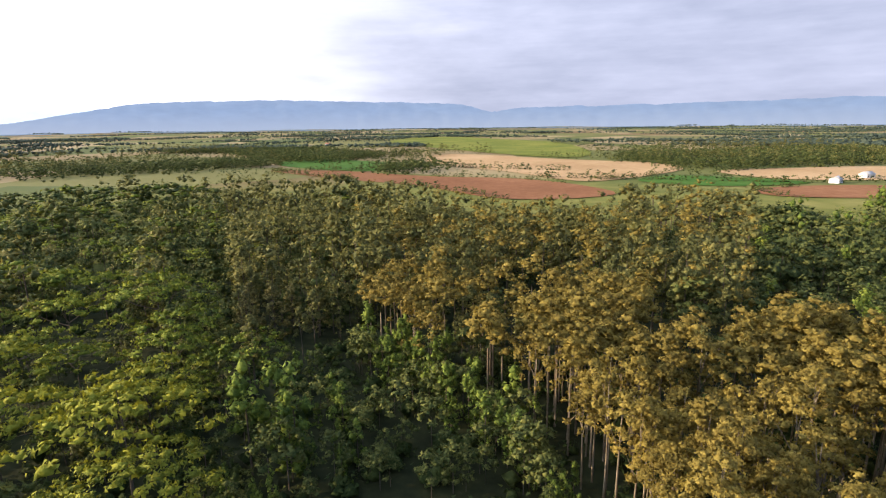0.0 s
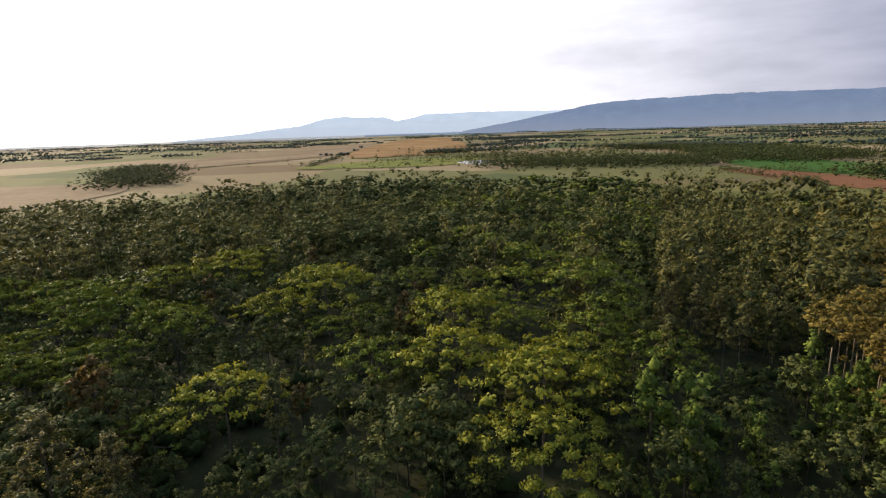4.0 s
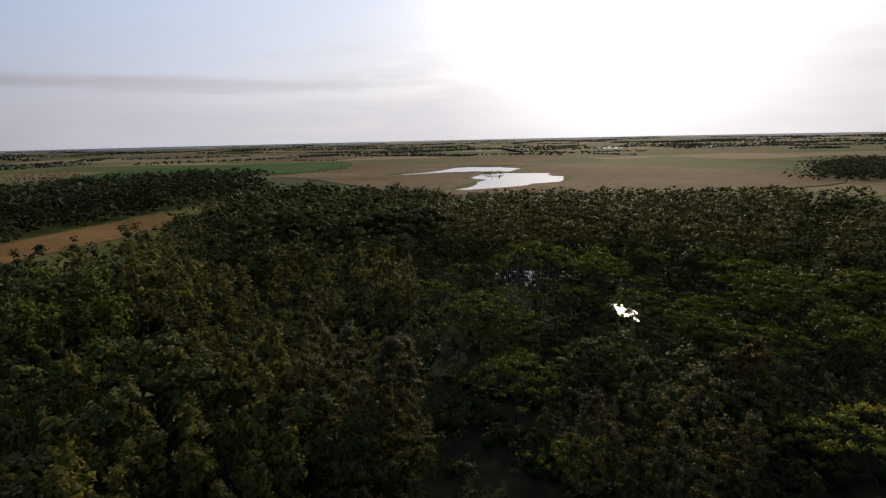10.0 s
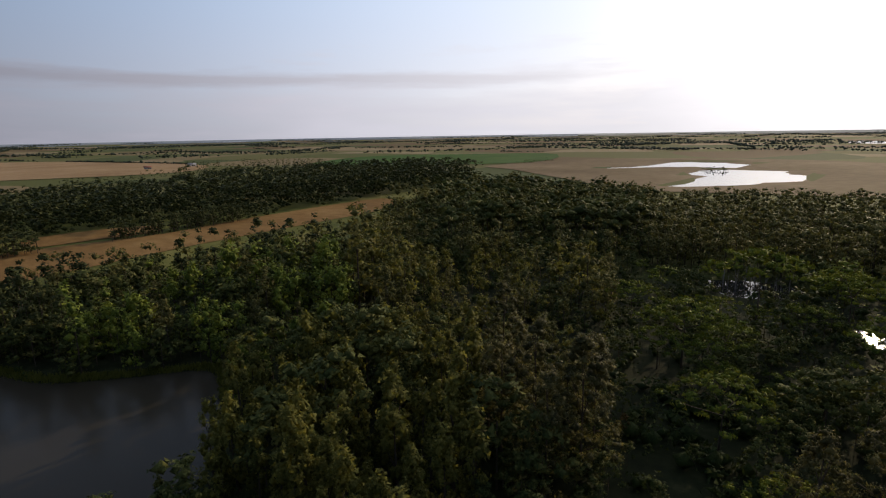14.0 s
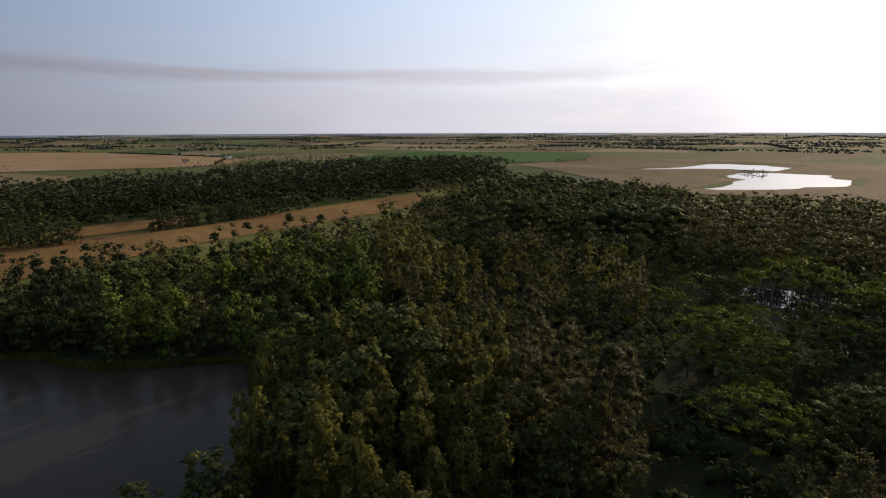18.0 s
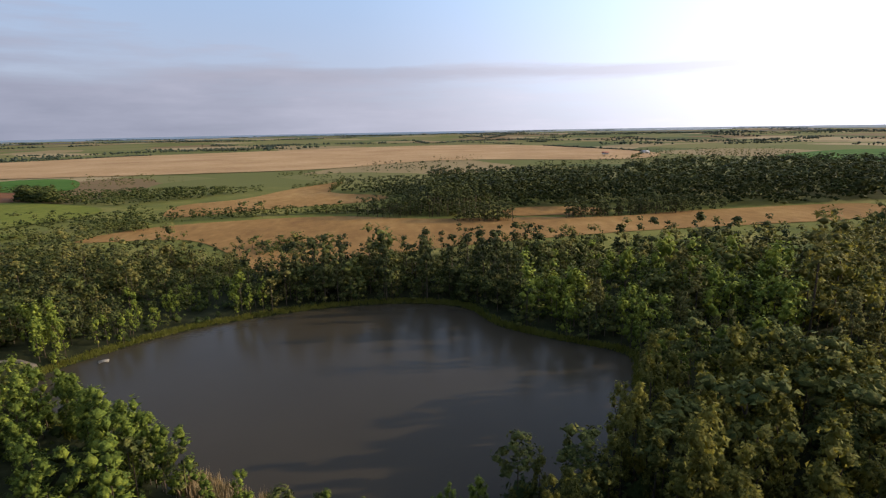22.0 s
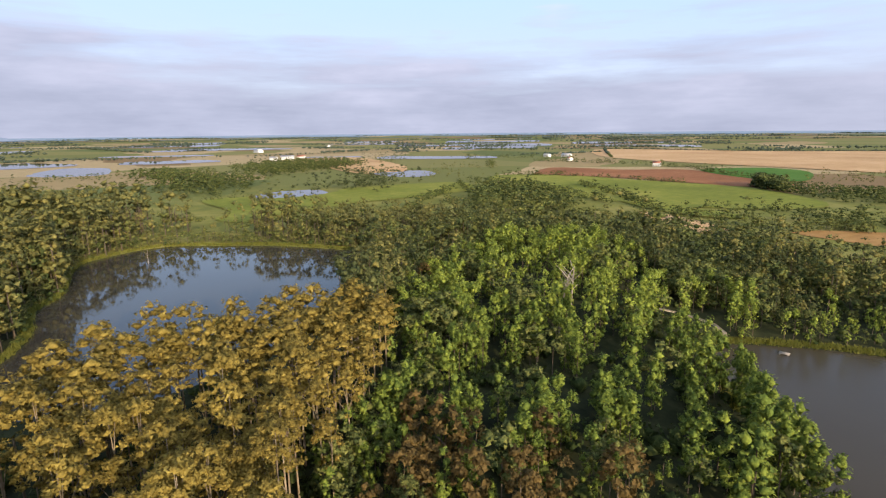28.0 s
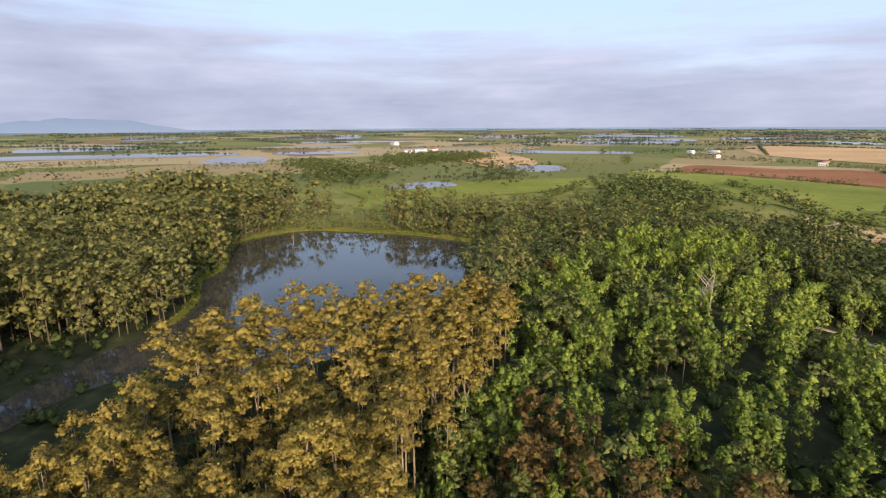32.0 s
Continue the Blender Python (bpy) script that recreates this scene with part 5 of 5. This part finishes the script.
# ---- small things ----
def box(lo, hi):
    (x0, y0, z0), (x1, y1, z1) = lo, hi
    v = np.array([(x0, y0, z0), (x1, y0, z0), (x1, y1, z0), (x0, y1, z0), (x0, y0, z1), (x1, y0, z1), (x1, y1, z1), (x0, y1, z1)], float)
    f = np.array([(3, 2, 1, 0), (4, 5, 6, 7), (0, 1, 5, 4), (1, 2, 6, 5), (2, 3, 7, 6), (3, 0, 4, 7)])
    return v, f


def house(x, y, turn, long, deep, eaves, roof_mat, label, cat="house", openings=4):
    """A small gabled building: walls, two roof slopes, door, windows with frames."""
    z = float(height(np.array([(x, y)], float))[0])
    root = new(cat)
    tagged(root, label, cat, "far farm buildings")
    root.matrix_basis = Matrix.Translation((x, y, z - 0.1)) @ Matrix.Rotation(radians(turn), 4, "Z")
    l, d, rise = long / 2, deep / 2, deep * 0.28
    v, f = box((-l, -d, 0), (l, d, eaves))
    v = np.vstack([v, [(-l, 0, eaves + rise), (l, 0, eaves + rise)]])
    me_f = [tuple(q) for q in f if tuple(q) != (4, 5, 6, 7)] + [(4, 8, 7), (5, 6, 9)]
    me = bpy.data.meshes.new("wall")
    me.from_pydata(v.tolist(), [], me_f)
    me.materials.append(M["whitewash"])
    wall = new("wall", me)
    wall.parent = root
    over = 0.5
    for sgn in (-1, 1):
        drop = rise * over / d
        a = np.array([(-l - over, 0, eaves + rise + 0.05), (l + over, 0, eaves + rise + 0.05), (l + over, sgn * (d + over), eaves - drop + 0.05), (-l - over, sgn * (d + over), eaves - drop + 0.05)])
        b = a + np.array([0, 0, 0.18])
        fs = np.array([(0, 1, 2, 3), (7, 6, 5, 4), (0, 4, 5, 1), (1, 5, 6, 2), (2, 6, 7, 3), (3, 7, 4, 0)])
        mesh_object("roof_slope", np.vstack([a, b]), fs, M[roof_mat], root)
    for sgn in (-1, 1):
        for k in range(openings):
            cx = -l + long * (k + 0.5) / openings
            if k == 1 and sgn < 0:
                mesh_object("door", *box((cx - 0.5, -d - 0.06, 0.1), (cx + 0.5, -d + 0.02, 2.15)), M["wood"], root)
                continue
            yy = sgn * d
            w = mesh_object("window", *box((cx - 0.65, yy - 0.05, 1.0), (cx + 0.65, yy + 0.05, 2.2)), M["wood"], root)
            mesh_object("pane", *box((cx - 0.55, yy - 0.07, 1.1), (cx + 0.55, yy + 0.07, 2.1)), M["glass"], w)


house(530, -571, 30, 9, 7, 4.6, "tile", "small white two-storey farmhouse beside a hedge")
house(799, -636, 15, 19, 8, 3.6, "tin", "long white barn with a grey sheet roof", "barn", 7)
house(822, -610, 15, 12, 8, 3.4, "tin", "white farm shed beside the long barn", "barn", 3)
house(692, -558, -20, 9, 7, 3.4, "tile", "white farmhouse with a red roof by the hedge")
house(985, -176, 70, 22, 10, 4.6, "tin", "white farm building among dark trees", "barn", 6)
house(968, -150, 60, 12, 9, 4.2, "tin", "white farmhouse among dark trees")
house(1010, -205, 65, 14, 9, 4.2, "tile", "white farmhouse with a red roof among trees")
house(-408, -927, 10, 13, 8, 3.6, "tin", "low white farmhouse behind the plantation")
house(-330, -905, -15, 10, 7, 3.4, "tile", "small farmhouse with a red roof among trees")
house(304, 423, 40, 10, 7, 3.2, "tin", "white farmhouse with a grey roof behind bushes")
house(352, 455, 20, 10, 7, 3.4, "tin", "small white farm shed beside a field", "barn", 3)
house(1380, -180, 15, 30, 12, 5, "tin", "far white barn on the flat land", "barn", 7)
house(1650, -420, -15, 24, 12, 5, "tin", "far white barn on the flat land", "barn", 6)
house(-260, 1250, 15, 13, 8, 4, "tile", "far white farmhouse under the hills")


def path_and_raft():
    line = np.array([(101, -112), (97, -116), (93, -118), (88, -119), (84, -117.5), (82, -115)], float)
    side = np.gradient(line, axis=0)
    side = unit(np.column_stack([-side[:, 1], side[:, 0]])) * 0.65
    v = np.vstack([line - side, line + side])
    n = len(line)
    z = height(v)
    top = np.column_stack([v, z + 0.18])
    low = np.column_stack([v, z - 0.4])
    f = [(i, i + 1, n + i + 1, n + i) for i in range(n - 1)]
    skirt = [(i, 2 * n + i, 2 * n + i + 1, i + 1) for i in range(n - 1)] + [(n + i, n + i + 1, 3 * n + i + 1, 3 * n + i) for i in range(n - 1)]
    tagged(mesh_object("footpath", np.vstack([top, low]), np.array(f + skirt), M["sand"]), "pale sandy footpath down to the lake", "path", kind="structure")
    raft = new("raft")
    tagged(raft, "small weathered plank raft floating on the brown lake", "raft")
    raft.matrix_basis = pose(71, -121, 0, 0, 0, 25)
    for k in range(6):
        mesh_object("plank", *box((-1.1, -0.75 + k * 0.25, 0.16), (1.1, -0.53 + k * 0.25, 0.22)), M["wood"], raft)
    for sgn in (-1, 1):
        mesh_object("float", *box((sgn * 0.8 - 0.15, -0.8, -0.1), (sgn * 0.8 + 0.15, 0.8, 0.159)), M["wood"], raft)


path_and_raft()


def dead_tree(x, y, tall, arms, seed, label):
    r = np.random.default_rng(seed)
    root = new("dead_tree")
    tagged(root, label, "dead tree", "bleached dead trees")
    z = float(height(np.array([(x, y)], float))[0])
    root.matrix_basis = pose(x, y, z - 0.2)
    zs = np.linspace(0, 1, 5)
    path = np.column_stack([0.05 * tall * zs ** 2 * r.normal(), 0.05 * tall * zs ** 2 * r.normal(), zs * tall])
    mesh_object("trunk", *tube(path, tall * (0.022 - 0.016 * zs), 6), M["dead"], root, True)
    for _ in range(arms):
        h = r.uniform(0.4, 0.95)
        s = np.array([np.interp(h * tall, path[:, 2], path[:, 0]), np.interp(h * tall, path[:, 2], path[:, 1]), h * tall])
        a = r.random() * 6.283
        e = s + np.array([math.cos(a), math.sin(a), 1.1]) * tall * r.uniform(0.1, 0.24)
        mesh_object("branch", *tube([s, (s + e) / 2 + r.normal(size=3) * 0.15, e], [tall * 0.009, tall * 0.006, tall * 0.002], 4), M["dead"], root, True)


for k in range(15):
    dead_tree(-184 - random.uniform(-4, 8), -28 - k * 1.35, random.uniform(5, 9), 2, 60 + k, "bleached dead trunk standing in the flooded pool")
dead_tree(241, 14, 7, 5, 90, "grey dead tree standing in the reservoir")
for k, (x, y) in enumerate(((104, -86), (98, -78))):
    dead_tree(x, y, random.uniform(12, 15), 9, 100 + k, "pale leafless tree standing among green crowns")
